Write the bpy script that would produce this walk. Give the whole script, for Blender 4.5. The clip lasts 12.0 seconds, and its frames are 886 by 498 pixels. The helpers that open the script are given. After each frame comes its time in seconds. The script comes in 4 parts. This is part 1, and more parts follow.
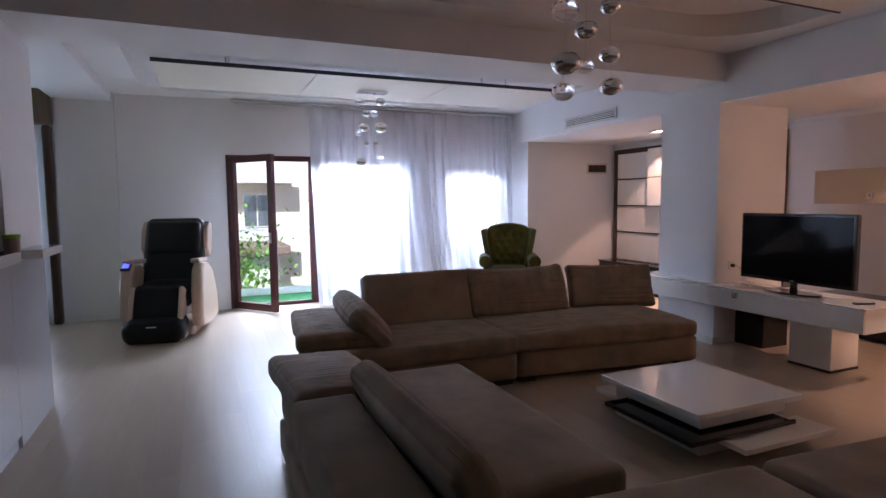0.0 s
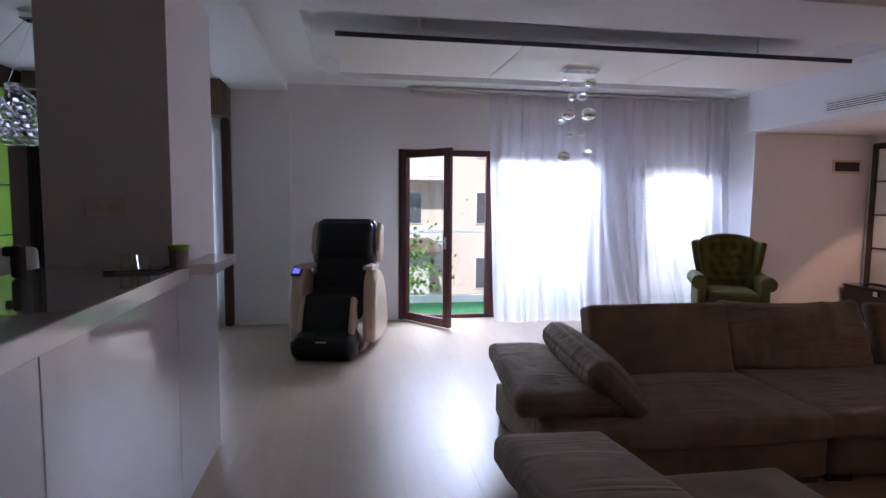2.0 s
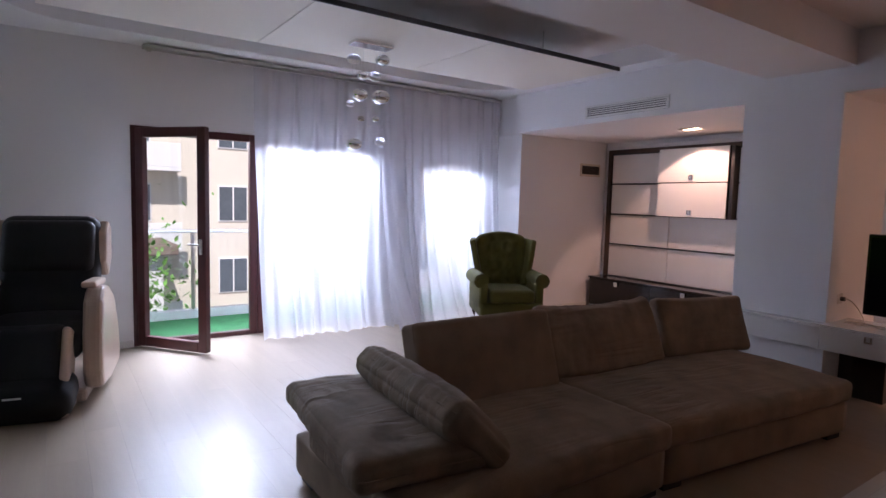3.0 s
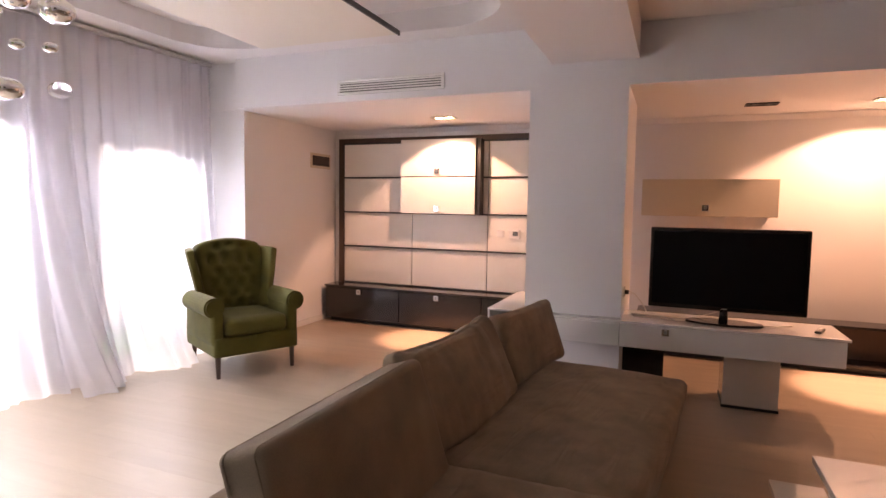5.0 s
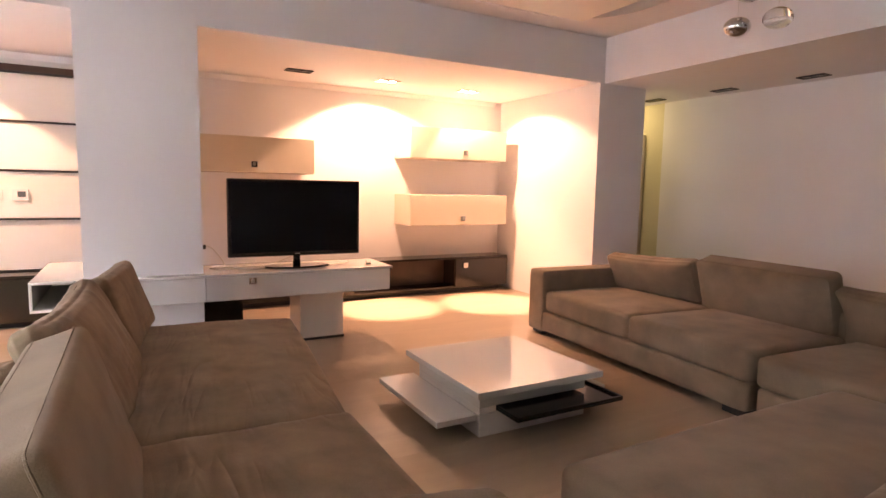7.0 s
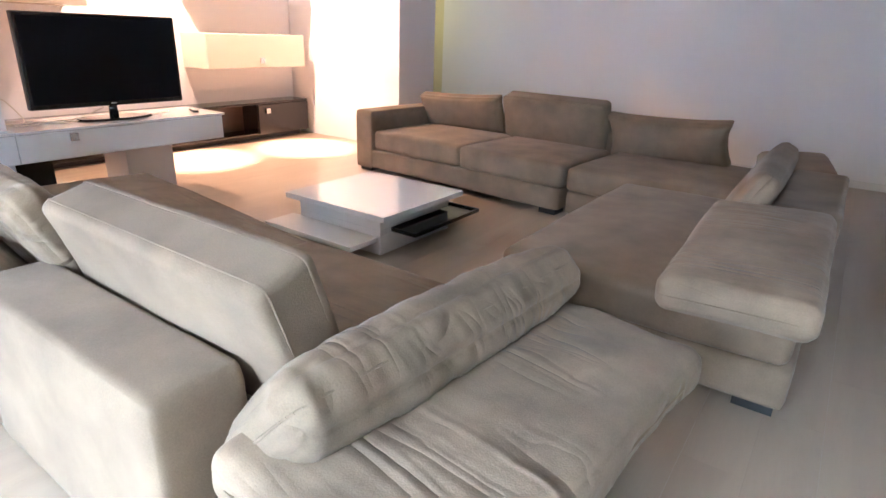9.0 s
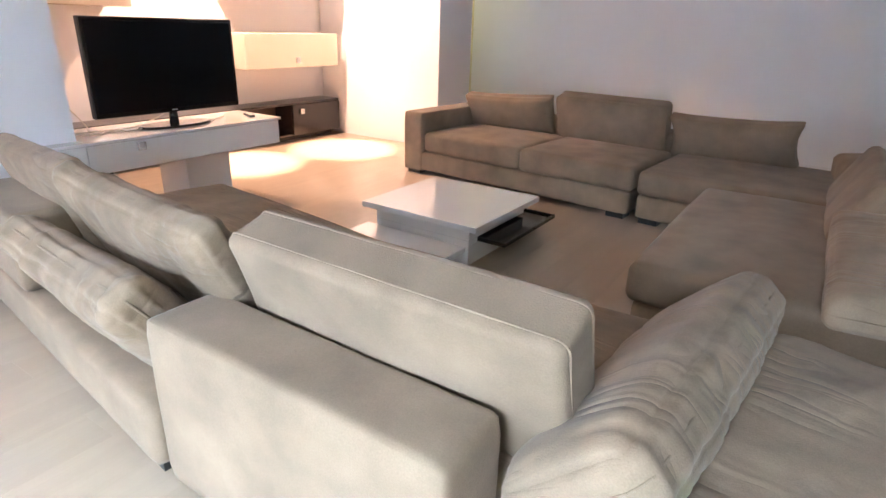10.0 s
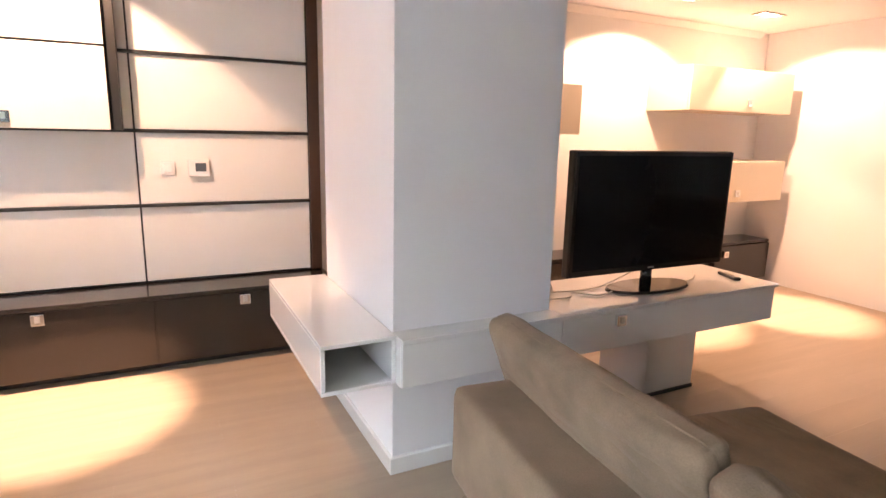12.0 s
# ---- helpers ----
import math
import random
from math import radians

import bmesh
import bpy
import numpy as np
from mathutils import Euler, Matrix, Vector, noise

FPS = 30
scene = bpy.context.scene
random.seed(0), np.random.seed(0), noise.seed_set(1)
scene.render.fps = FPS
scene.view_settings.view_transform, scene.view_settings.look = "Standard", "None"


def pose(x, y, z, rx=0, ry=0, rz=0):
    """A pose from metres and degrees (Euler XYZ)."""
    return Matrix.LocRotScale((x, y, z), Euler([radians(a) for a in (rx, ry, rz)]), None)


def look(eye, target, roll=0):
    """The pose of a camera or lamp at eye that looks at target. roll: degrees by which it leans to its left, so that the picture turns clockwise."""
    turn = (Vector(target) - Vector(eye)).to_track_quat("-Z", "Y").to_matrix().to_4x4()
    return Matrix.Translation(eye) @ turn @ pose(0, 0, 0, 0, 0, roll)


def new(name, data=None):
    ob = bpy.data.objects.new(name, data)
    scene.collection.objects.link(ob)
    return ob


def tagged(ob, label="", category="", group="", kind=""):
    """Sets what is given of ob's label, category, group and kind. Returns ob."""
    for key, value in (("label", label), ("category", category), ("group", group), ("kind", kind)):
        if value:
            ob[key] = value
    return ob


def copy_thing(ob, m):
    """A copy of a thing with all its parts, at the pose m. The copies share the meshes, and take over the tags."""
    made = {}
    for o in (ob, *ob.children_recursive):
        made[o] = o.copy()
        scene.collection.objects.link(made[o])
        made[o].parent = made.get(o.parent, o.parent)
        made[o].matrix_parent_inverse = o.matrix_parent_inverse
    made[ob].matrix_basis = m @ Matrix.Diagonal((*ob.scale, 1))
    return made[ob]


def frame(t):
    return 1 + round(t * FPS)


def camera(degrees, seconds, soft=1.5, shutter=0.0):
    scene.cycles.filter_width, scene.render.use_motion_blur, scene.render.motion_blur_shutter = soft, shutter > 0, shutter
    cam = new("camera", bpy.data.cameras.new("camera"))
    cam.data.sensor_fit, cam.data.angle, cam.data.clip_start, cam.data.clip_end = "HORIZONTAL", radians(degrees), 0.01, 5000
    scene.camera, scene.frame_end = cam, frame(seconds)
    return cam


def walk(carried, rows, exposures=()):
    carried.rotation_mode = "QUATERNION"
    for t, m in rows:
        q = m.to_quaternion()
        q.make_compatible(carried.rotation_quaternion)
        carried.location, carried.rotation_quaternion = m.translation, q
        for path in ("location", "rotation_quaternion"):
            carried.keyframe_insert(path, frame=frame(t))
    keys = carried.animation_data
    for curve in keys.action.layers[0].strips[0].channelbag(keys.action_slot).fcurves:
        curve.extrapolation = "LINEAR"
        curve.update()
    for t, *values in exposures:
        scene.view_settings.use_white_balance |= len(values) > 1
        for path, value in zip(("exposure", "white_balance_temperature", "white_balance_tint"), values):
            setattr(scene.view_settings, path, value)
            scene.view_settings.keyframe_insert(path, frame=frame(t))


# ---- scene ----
cam = camera(75.8, 12.0)
PATH = [
    (0, (0.16, 0.09, 1.478), (0.938, 1.925, 1.311), -0.6),
    (0.5, (0.128, 0.275, 1.492), (0.481, 2.237, 1.322), -0.5),
    (1, (0.041, 0.617, 1.512), (0.215, 2.602, 1.342), -0.2),
    (1.5, (-0.028, 0.988, 1.518), (0.144, 2.972, 1.343), 0.2),
    (2, (-0.091, 1.39, 1.529), (0.229, 3.357, 1.355), 0.5),
    (2.5, (-0.154, 1.832, 1.518), (0.575, 3.686, 1.344), 1.3),
    (3, (-0.14, 2.32, 1.505), (0.993, 3.959, 1.336), 1.5),
    (3.2, (-0.057, 2.528, 1.501), (1.189, 4.084, 1.339), 1.7),
    (4.8, (0.259, 3.799, 1.468), (2.059, 4.657, 1.319), 0.9),
    (5, (0.303, 3.897, 1.477), (2.153, 4.642, 1.324), 0.9),
    (5.5, (0.458, 4.131, 1.49), (2.429, 4.434, 1.334), 1.0),
    (6, (0.488, 4.257, 1.429), (2.48, 4.169, 1.275), 0.9),
    (6.5, (0.415, 4.473, 1.331), (2.342, 3.964, 1.164), 0.9),
    (7, (0.34, 4.697, 1.294), (2.085, 3.742, 1.08), 1.1),
    (7.5, (0.313, 4.938, 1.278), (1.791, 3.63, 0.954), 1.5),
    (7.7, (0.317, 5.032, 1.287), (1.697, 3.637, 0.899), 1.7),
    (9.3, (0.712, 5.706, 1.297), (1.749, 4.159, 0.567), 2.1),
    (9.5, (0.826, 5.762, 1.306), (1.849, 4.207, 0.574), 2.1),
    (10, (1.127, 5.861, 1.349), (2.154, 4.309, 0.615), 1.8),
    (10.5, (1.528, 5.85, 1.394), (2.672, 4.366, 0.696), 1.5),
    (11, (1.947, 5.862, 1.395), (3.328, 4.541, 0.803), 1.8),
    (11.5, (2.421, 5.838, 1.396), (3.98, 4.675, 0.926), 1.5),
    (12, (2.881, 5.8, 1.403), (4.631, 4.919, 1.002), 1.3),
]
EXPOSURES = [(0.0, 1.05, 5950, 20), (1.0, 0.82, 5950, 21), (2.5, 0.62, 6100, 26), (3.2, 0.58, 6200, 26), (4.8, 1.45, 7900, 30), (6.0, 1.82, 8400, 29), (7.5, 2.6, 7400, 22),
             (9.3, 2.95, 5700, 9), (10.5, 2.65, 6400, 9), (11.0, 2.48, 6800, 10), (12.0, 2.05, 7000, 13)]
walk(cam, [(t, look(eye, target, roll)) for t, eye, target, roll in PATH], EXPOSURES)

# ---- light ----
world = bpy.data.worlds.new("sky")
scene.world = world
world.use_nodes = True
wn = world.node_tree.nodes
sky = wn.new("ShaderNodeTexSky")
sky.sky_type, sky.sun_disc = "NISHITA", False
sky.sun_elevation, sky.sun_rotation = radians(48), radians(200)
world.node_tree.links.new(sky.outputs[0], wn["Background"].inputs[0])
wn["Background"].inputs[1].default_value = 0.06
sun = new("sun", bpy.data.lights.new("sun", "SUN"))
sun.data.energy, sun.data.angle, sun.data.color = 3.6, radians(0.5), (1.0, 0.95, 0.88)
# high behind the building, so that only the houses across the street are in the sun
sun.matrix_world = look((0, 0, 30), (8.0, 22.0, 4.0))


def spot(x, y, z, tx, ty, tz, watts, size, blend):
    lamp = new("spot_beam", bpy.data.lights.new("spot_beam", "SPOT"))
    lamp.data.energy, lamp.data.color = watts, (1.0, 0.615, 0.43)
    lamp.data.spot_size, lamp.data.spot_blend, lamp.data.shadow_soft_size = radians(size), blend, 0.025
    lamp.matrix_world = look((x, y, z), (tx, ty, tz))


def window_lamp(name, x, y, z, tx, ty, tz, w, h, watts, spread=120):
    """An added area lamp that stands in for sky light coming in at a window."""
    lamp = new(name, bpy.data.lights.new(name, "AREA"))
    lamp.data.shape, lamp.data.size, lamp.data.size_y = "RECTANGLE", w, h
    lamp.data.energy, lamp.data.color, lamp.data.spread = watts, (0.70, 0.84, 1.0), radians(spread)
    lamp.matrix_world = look((x, y, z), (tx, ty, tz))


# unseen lamps added for the open sky over the balcony, above the head of the door and windows
window_lamp("balcony_sky_fill", 2.60, 9.95, 2.66, 2.60, 5.6, 0.35, 4.8, 0.6, 190, 110)
window_lamp("balcony_sky_fill", 1.10, 9.4, 2.95, 1.10, 7.4, 0.6, 1.8, 0.9, 40, 76)
# added lamp behind the dining curtain, in place of daylight from its window
window_lamp("window_fill", -2.5, 8.49, 1.3, -2.5, 5.0, 1.3, 1.6, 2.0, 26)
hall = new("hall_light", bpy.data.lights.new("hall_light", "POINT"))
hall.data.energy, hall.data.color, hall.data.shadow_soft_size = 1.5, (1.0, 0.88, 0.5), 0.05
hall.location = (5.95, -0.78, 2.25)

# each lit fitting holds one bulb tilted at the wall and one pointing down
SPOT_W = 70
for sx, sy, tx, ty, tz, wide in ((5.98, 6.26, 6.7, 6.30, 0.5, 106), (6.06, 2.31, 6.7, 2.22, 0.4, 124), (6.10, 1.28, 5.90, 0.43, 0.2, 116)):
    spot(sx, sy, 2.37, tx, ty, tz, SPOT_W * 0.55, wide, 0.2)
for sx, sy, tx, ty in ((5.98, 6.14, 6.0, 6.3), (6.06, 2.20, 5.9, 2.32), (6.10, 1.20, 5.68, 1.15)):
    spot(sx, sy, 2.37, tx, ty, 0.0, SPOT_W * 4.0, 32, 0.6)

# ---- materials ----


def material(name, colour, rough=0.5, metal=0.0, vary=0.12, scale=3.0, grain=60.0, bump=0.05, stretch=(1, 1, 1), sheen=0.0, coat=0.0, rand=0.0, wrinkle=0.0):
    m = bpy.data.materials.new(name)
    m.use_nodes = True
    nt = m.node_tree
    b = nt.nodes["Principled BSDF"]
    b.inputs["Roughness"].default_value, b.inputs["Metallic"].default_value = rough, metal
    b.inputs["Sheen Weight"].default_value, b.inputs["Coat Weight"].default_value = sheen, coat
    b.inputs["Sheen Roughness"].default_value = 0.4
    tc, mp = nt.nodes.new("ShaderNodeTexCoord"), nt.nodes.new("ShaderNodeMapping")
    mp.inputs["Scale"].default_value = stretch
    nt.links.new(tc.outputs["Object"], mp.inputs[0])
    big, fine = nt.nodes.new("ShaderNodeTexNoise"), nt.nodes.new("ShaderNodeTexNoise")
    big.inputs["Scale"].default_value, big.inputs["Detail"].default_value = scale, 5
    fine.inputs["Scale"].default_value, fine.inputs["Detail"].default_value = grain, 3
    info = nt.nodes.new("ShaderNodeObjectInfo")
    if rand:
        off = nt.nodes.new("ShaderNodeVectorMath")
        off.operation = "MULTIPLY_ADD"
        off.inputs[1].default_value = (37, 19, 11)
        nt.links.new(info.outputs["Random"], off.inputs[0])
        nt.links.new(mp.outputs[0], off.inputs[2])
        src = off.outputs[0]
    else:
        src = mp.outputs[0]
    for n in (big, fine):
        nt.links.new(src, n.inputs["Vector"])
    add = nt.nodes.new("ShaderNodeMath")
    add.operation = "MULTIPLY_ADD"
    add.inputs[1].default_value = 0.35
    nt.links.new(fine.outputs[0], add.inputs[0])
    nt.links.new(big.outputs[0], add.inputs[2])
    last = add.outputs[0]
    if rand:
        mix = nt.nodes.new("ShaderNodeMath")
        mix.operation = "MULTIPLY_ADD"
        mix.inputs[1].default_value = rand
        nt.links.new(info.outputs["Random"], mix.inputs[0])
        nt.links.new(last, mix.inputs[2])
        last = mix.outputs[0]
    ramp = nt.nodes.new("ShaderNodeMapRange")
    ramp.inputs["From Min"].default_value, ramp.inputs["From Max"].default_value = 0.35, 1.0 + rand
    ramp.inputs["To Min"].default_value, ramp.inputs["To Max"].default_value = 1 - vary, 1 + vary
    nt.links.new(last, ramp.inputs[0])
    tint = nt.nodes.new("ShaderNodeVectorMath")
    tint.operation = "SCALE"
    tint.inputs[0].default_value = colour
    nt.links.new(ramp.outputs[0], tint.inputs["Scale"])
    nt.links.new(tint.outputs[0], b.inputs["Base Color"])
    if bump:
        bp = nt.nodes.new("ShaderNodeBump")
        bp.inputs["Strength"].default_value, bp.inputs["Distance"].default_value = bump, 0.01
        nt.links.new(fine.outputs[0], bp.inputs["Height"])
        nt.links.new(bp.outputs[0], b.inputs["Normal"])
    if wrinkle:
        # long ridged folds, gathered in patches
        fold, mf, wb, where = nt.nodes.new("ShaderNodeTexNoise"), nt.nodes.new("ShaderNodeMapping"), nt.nodes.new("ShaderNodeBump"), nt.nodes.new("ShaderNodeTexNoise")
        mf.inputs["Scale"].default_value, mf.inputs["Rotation"].default_value = (1.6, 11.0, 5.0), (0.3, 0.2, 0.28)
        fold.inputs["Scale"].default_value, fold.inputs["Detail"].default_value, fold.inputs["Distortion"].default_value = 1.0, 1.5, 0.7
        where.inputs["Scale"].default_value, where.inputs["Detail"].default_value = 2.4, 1.0
        wb.inputs["Strength"].default_value, wb.inputs["Distance"].default_value = wrinkle, 0.06
        nt.links.new(src, mf.inputs[0])
        nt.links.new(mf.outputs[0], fold.inputs["Vector"])
        nt.links.new(src, where.inputs["Vector"])
        mid, ridge, gate, fin = (nt.nodes.new("ShaderNodeMath") for _ in range(4))
        mid.operation, ridge.operation, fin.operation, gate.operation = "SUBTRACT", "ABSOLUTE", "MULTIPLY", "MULTIPLY_ADD"
        mid.inputs[1].default_value = 0.5
        nt.links.new(fold.outputs[0], mid.inputs[0])
        nt.links.new(mid.outputs[0], ridge.inputs[0])
        gate.use_clamp = True
        gate.inputs[1].default_value, gate.inputs[2].default_value = 5.0, -1.9
        nt.links.new(where.outputs[0], gate.inputs[0])
        nt.links.new(ridge.outputs[0], fin.inputs[0])
        nt.links.new(gate.outputs[0], fin.inputs[1])
        nt.links.new(fin.outputs[0], wb.inputs["Height"])
        nt.links.new(bp.outputs[0], wb.inputs["Normal"])
        nt.links.new(wb.outputs[0], b.inputs["Normal"])
    return m


def curtain_material(name, colour, clear):
    m = material(name, colour, 0.9, vary=0.06, scale=4, grain=300, bump=0.02)
    nt = m.node_tree
    out = [n for n in nt.nodes if n.type == "OUTPUT_MATERIAL"][0]
    t, tr = nt.nodes.new("ShaderNodeBsdfTranslucent"), nt.nodes.new("ShaderNodeBsdfTransparent")
    t.inputs[0].default_value = (*colour, 1)
    a, c = nt.nodes.new("ShaderNodeMixShader"), nt.nodes.new("ShaderNodeMixShader")
    a.inputs[0].default_value, c.inputs[0].default_value = 0.60, clear
    nt.links.new(nt.nodes["Principled BSDF"].outputs[0], a.inputs[1])
    nt.links.new(t.outputs[0], a.inputs[2])
    nt.links.new(a.outputs[0], c.inputs[1])
    nt.links.new(tr.outputs[0], c.inputs[2])
    nt.links.new(c.outputs[0], out.inputs[0])
    return m


def glass_material(name, tint=(0.95, 0.98, 0.97)):
    m = bpy.data.materials.new(name)
    m.use_nodes = True
    b = m.node_tree.nodes["Principled BSDF"]
    b.inputs["Base Color"].default_value = (*tint, 1)
    b.inputs["Roughness"].default_value, b.inputs["Transmission Weight"].default_value, b.inputs["IOR"].default_value = 0.0, 1.0, 1.45
    return m


def glow(name, colour, strength):
    m = bpy.data.materials.new(name)
    m.use_nodes = True
    b = m.node_tree.nodes["Principled BSDF"]
    b.inputs["Base Color"].default_value = (0.8, 0.8, 0.8, 1)
    b.inputs["Emission Color"].default_value, b.inputs["Emission Strength"].default_value = (*colour, 1), strength
    return m


PAINT = material("white_wall_paint", (0.79, 0.78, 0.79), 0.75, vary=0.03, scale=0.8, grain=180, bump=0.06)
CEIL = material("ceiling_paint", (0.80, 0.79, 0.79), 0.85, vary=0.02, scale=0.6, grain=150, bump=0.04)
# passage walls: the yellow of the hall light is put into the colour
YELLOWLIT = material("yellow_lit_paint", (0.66, 0.61, 0.42), 0.7, vary=0.05, scale=1.0, grain=180)
PANEL = material("cream_ceiling_panel", (0.78, 0.74, 0.66), 0.6, vary=0.03, scale=1.0, grain=120)
OAK = material("pale_oak_laminate", (0.385, 0.305, 0.228), 0.31, vary=0.11, scale=2.2, grain=26, bump=0.05, stretch=(6, 0.5, 1), rand=0.28)
SUEDE = material("taupe_suede", (0.228, 0.168, 0.112), 0.9, vary=0.34, scale=4.5, grain=240, bump=0.12, sheen=0.10, wrinkle=0.0)
CREASED = material("creased_taupe_suede", (0.228, 0.168, 0.112), 0.9, vary=0.38, scale=6.0, grain=240, bump=0.12, sheen=0.10, wrinkle=0.6)
LACQUER = material("white_lacquer", (0.80, 0.79, 0.77), 0.12, vary=0.015, scale=2, grain=50, bump=0.0, coat=0.5)
STONE = material("polished_grey_stone", (0.42, 0.41, 0.42), 0.06, vary=0.06, scale=5, grain=80, bump=0.0, coat=0.6)
CREAM = material("cream_lacquer", (0.72, 0.64, 0.52), 0.25, vary=0.03, scale=2, grain=60, bump=0.0)
WHITEPANEL = material("satin_white_board", (0.76, 0.73, 0.68), 0.38, vary=0.03, scale=2, grain=80, bump=0.01)
BLACKLAC = material("black_lacquer", (0.016, 0.013, 0.012), 0.16, vary=0.2, scale=3, grain=60, bump=0.0, coat=0.15)
WENGE = material("dark_wenge_wood", (0.055, 0.028, 0.018), 0.4, vary=0.3, scale=4, grain=40, bump=0.05, stretch=(1, 1, 0.15))
MAHOGANY = material("dark_mahogany_frame", (0.085, 0.022, 0.022), 0.35, vary=0.25, scale=4, grain=40, bump=0.04, stretch=(1, 1, 0.2))
VELVET = material("olive_green_velvet", (0.080, 0.072, 0.006), 0.85, vary=0.3, scale=6, grain=200, bump=0.1, sheen=0.08)
LEATHER = material("black_leather", (0.009, 0.008, 0.009), 0.5, vary=0.25, scale=6, grain=150, bump=0.15)
CHAMPAGNE = material("champagne_plastic", (0.52, 0.38, 0.29), 0.28, vary=0.05, scale=3, grain=80, bump=0.0, coat=0.3)
CHROME = material("chrome", (0.8, 0.8, 0.8), 0.07, 1.0, vary=0.03, scale=4, grain=50, bump=0.0)
STEEL = material("brushed_steel", (0.55, 0.54, 0.52), 0.3, 1.0, vary=0.1, scale=4, grain=120, bump=0.02)
BLACK = material("black_plastic", (0.02, 0.02, 0.02), 0.4, vary=0.2, scale=5, grain=90, bump=0.02)
SCREEN = material("dark_screen", (0.006, 0.006, 0.007), 0.09, vary=0.1, scale=2, grain=20, bump=0.0)
GREEN = material("lime_green_panel", (0.19, 0.40, 0.02), 0.45, vary=0.06, scale=1.5, grain=60, bump=0.0)
GLOSSPANEL = material("white_gloss_panel", (0.58, 0.57, 0.59), 0.05, vary=0.015, scale=2, grain=50, bump=0.0, coat=0.3)
DARKCLOTH = material("dark_brown_curtain_cloth", (0.030, 0.022, 0.019), 0.9, vary=0.2, scale=5, grain=150, stretch=(6, 6, 0.5))
GREYCLOTH = material("grey_quilted_cloth", (0.5, 0.49, 0.49), 0.9, vary=0.15, scale=6, grain=200, bump=0.1, sheen=0.3)
CURTAIN = curtain_material("white_voile", (0.82, 0.81, 0.86), 0.26)
GREYCURTAIN = curtain_material("grey_voile", (0.62, 0.62, 0.64), 0.15)
BROWNVAL = material("brown_valance_cloth", (0.16, 0.12, 0.09), 0.9, vary=0.2, scale=5, grain=120, stretch=(6, 6, 0.5))
GLASS = glass_material("clear_glass")
CRYSTAL = glass_material("crystal", (0.97, 0.97, 1.0))
BULB = glow("warm_bulb", (1.0, 0.72, 0.42), 25)
BLUELED = glow("blue_display", (0.10, 0.12, 1.0), 0.6)
TURF = material("green_turf", (0.06, 0.27, 0.09), 0.9, vary=0.25, scale=8, grain=150, bump=0.4)
FACADE = material("cream_render", (0.72, 0.66, 0.55), 0.8, vary=0.06, scale=0.6, grain=40, bump=0.05)
WHITEREND = material("white_render", (0.78, 0.77, 0.75), 0.8, vary=0.05, scale=0.6, grain=40, bump=0.05)
DARKGLASS = material("dark_window_glass", (0.10, 0.12, 0.14), 0.08, vary=0.2, scale=1, grain=8, bump=0.0)
LEAF = material("green_leaves", (0.12, 0.30, 0.04), 0.6, vary=0.4, scale=3, grain=20, bump=0.0)
BARK = material("bark", (0.12, 0.08, 0.05), 0.9, vary=0.3, scale=8, grain=60, bump=0.4)
ASPHALT = material("asphalt", (0.06, 0.06, 0.062), 0.9, vary=0.2, scale=1, grain=120, bump=0.2)
ROOF = material("brown_roof_sheet", (0.22, 0.16, 0.13), 0.6, vary=0.15, scale=1, grain=40)
CARPAINT = material("silver_car_paint", (0.45, 0.47, 0.5), 0.25, 0.5, vary=0.05, scale=2, grain=40, bump=0.0, coat=0.6)
RUBBER = material("rubber", (0.02, 0.02, 0.02), 0.8, vary=0.2, scale=5, grain=90)
CABLE = material("pale_cable", (0.6, 0.57, 0.52), 0.5, vary=0.05, scale=8, grain=60, bump=0.0)

SCREEN.node_tree.nodes["Principled BSDF"].inputs["Specular IOR Level"].default_value = 0.15
GREEN.node_tree.nodes["Principled BSDF"].inputs["Specular IOR Level"].default_value = 0.15
LEATHER.node_tree.nodes["Principled BSDF"].inputs["Specular IOR Level"].default_value = 0.3

# ---- mesh helpers ----


def solid(name, bm, mat, parent=None, smooth=False, label=""):
    bmesh.ops.recalc_face_normals(bm, faces=bm.faces)
    me = bpy.data.meshes.new(name)
    bm.to_mesh(me)
    bm.free()
    me.materials.append(mat)
    if smooth:
        me.shade_smooth()
    ob = new(name, me)
    if parent:
        ob.parent = parent
    if label:
        ob["label"] = label
    return ob


def part(name, bm, mat, parent, label="", smooth=False):
    return solid(name, bm, mat, parent, smooth, label)


def thing(name, m, label, category, group=""):
    e = new(name)
    e.empty_display_size = 0.1
    e.matrix_basis = m
    return tagged(e, label, category, group)


def bx(x0, x1, y0, y1, z0, z1, bevel=0.0, seg=2, bm=None):
    """A box by its limits, with bevelled edges."""
    one = bmesh.new()
    r = bmesh.ops.create_cube(one, size=1)
    bmesh.ops.scale(one, vec=(x1 - x0, y1 - y0, z1 - z0), verts=one.verts)
    bmesh.ops.translate(one, vec=((x0 + x1) / 2, (y0 + y1) / 2, (z0 + z1) / 2), verts=one.verts)
    if bevel:
        bmesh.ops.bevel(one, geom=one.edges[:], offset=bevel, segments=seg, affect="EDGES", profile=0.5)
    return join(bm, one)


def join(bm, one):
    if bm is None:
        return one
    me = bpy.data.meshes.new("tmp")
    one.to_mesh(me)
    one.free()
    bm.from_mesh(me)
    bpy.data.meshes.remove(me)
    return bm


def moved(bm, m):
    bmesh.ops.transform(bm, matrix=m, verts=bm.verts)
    return bm


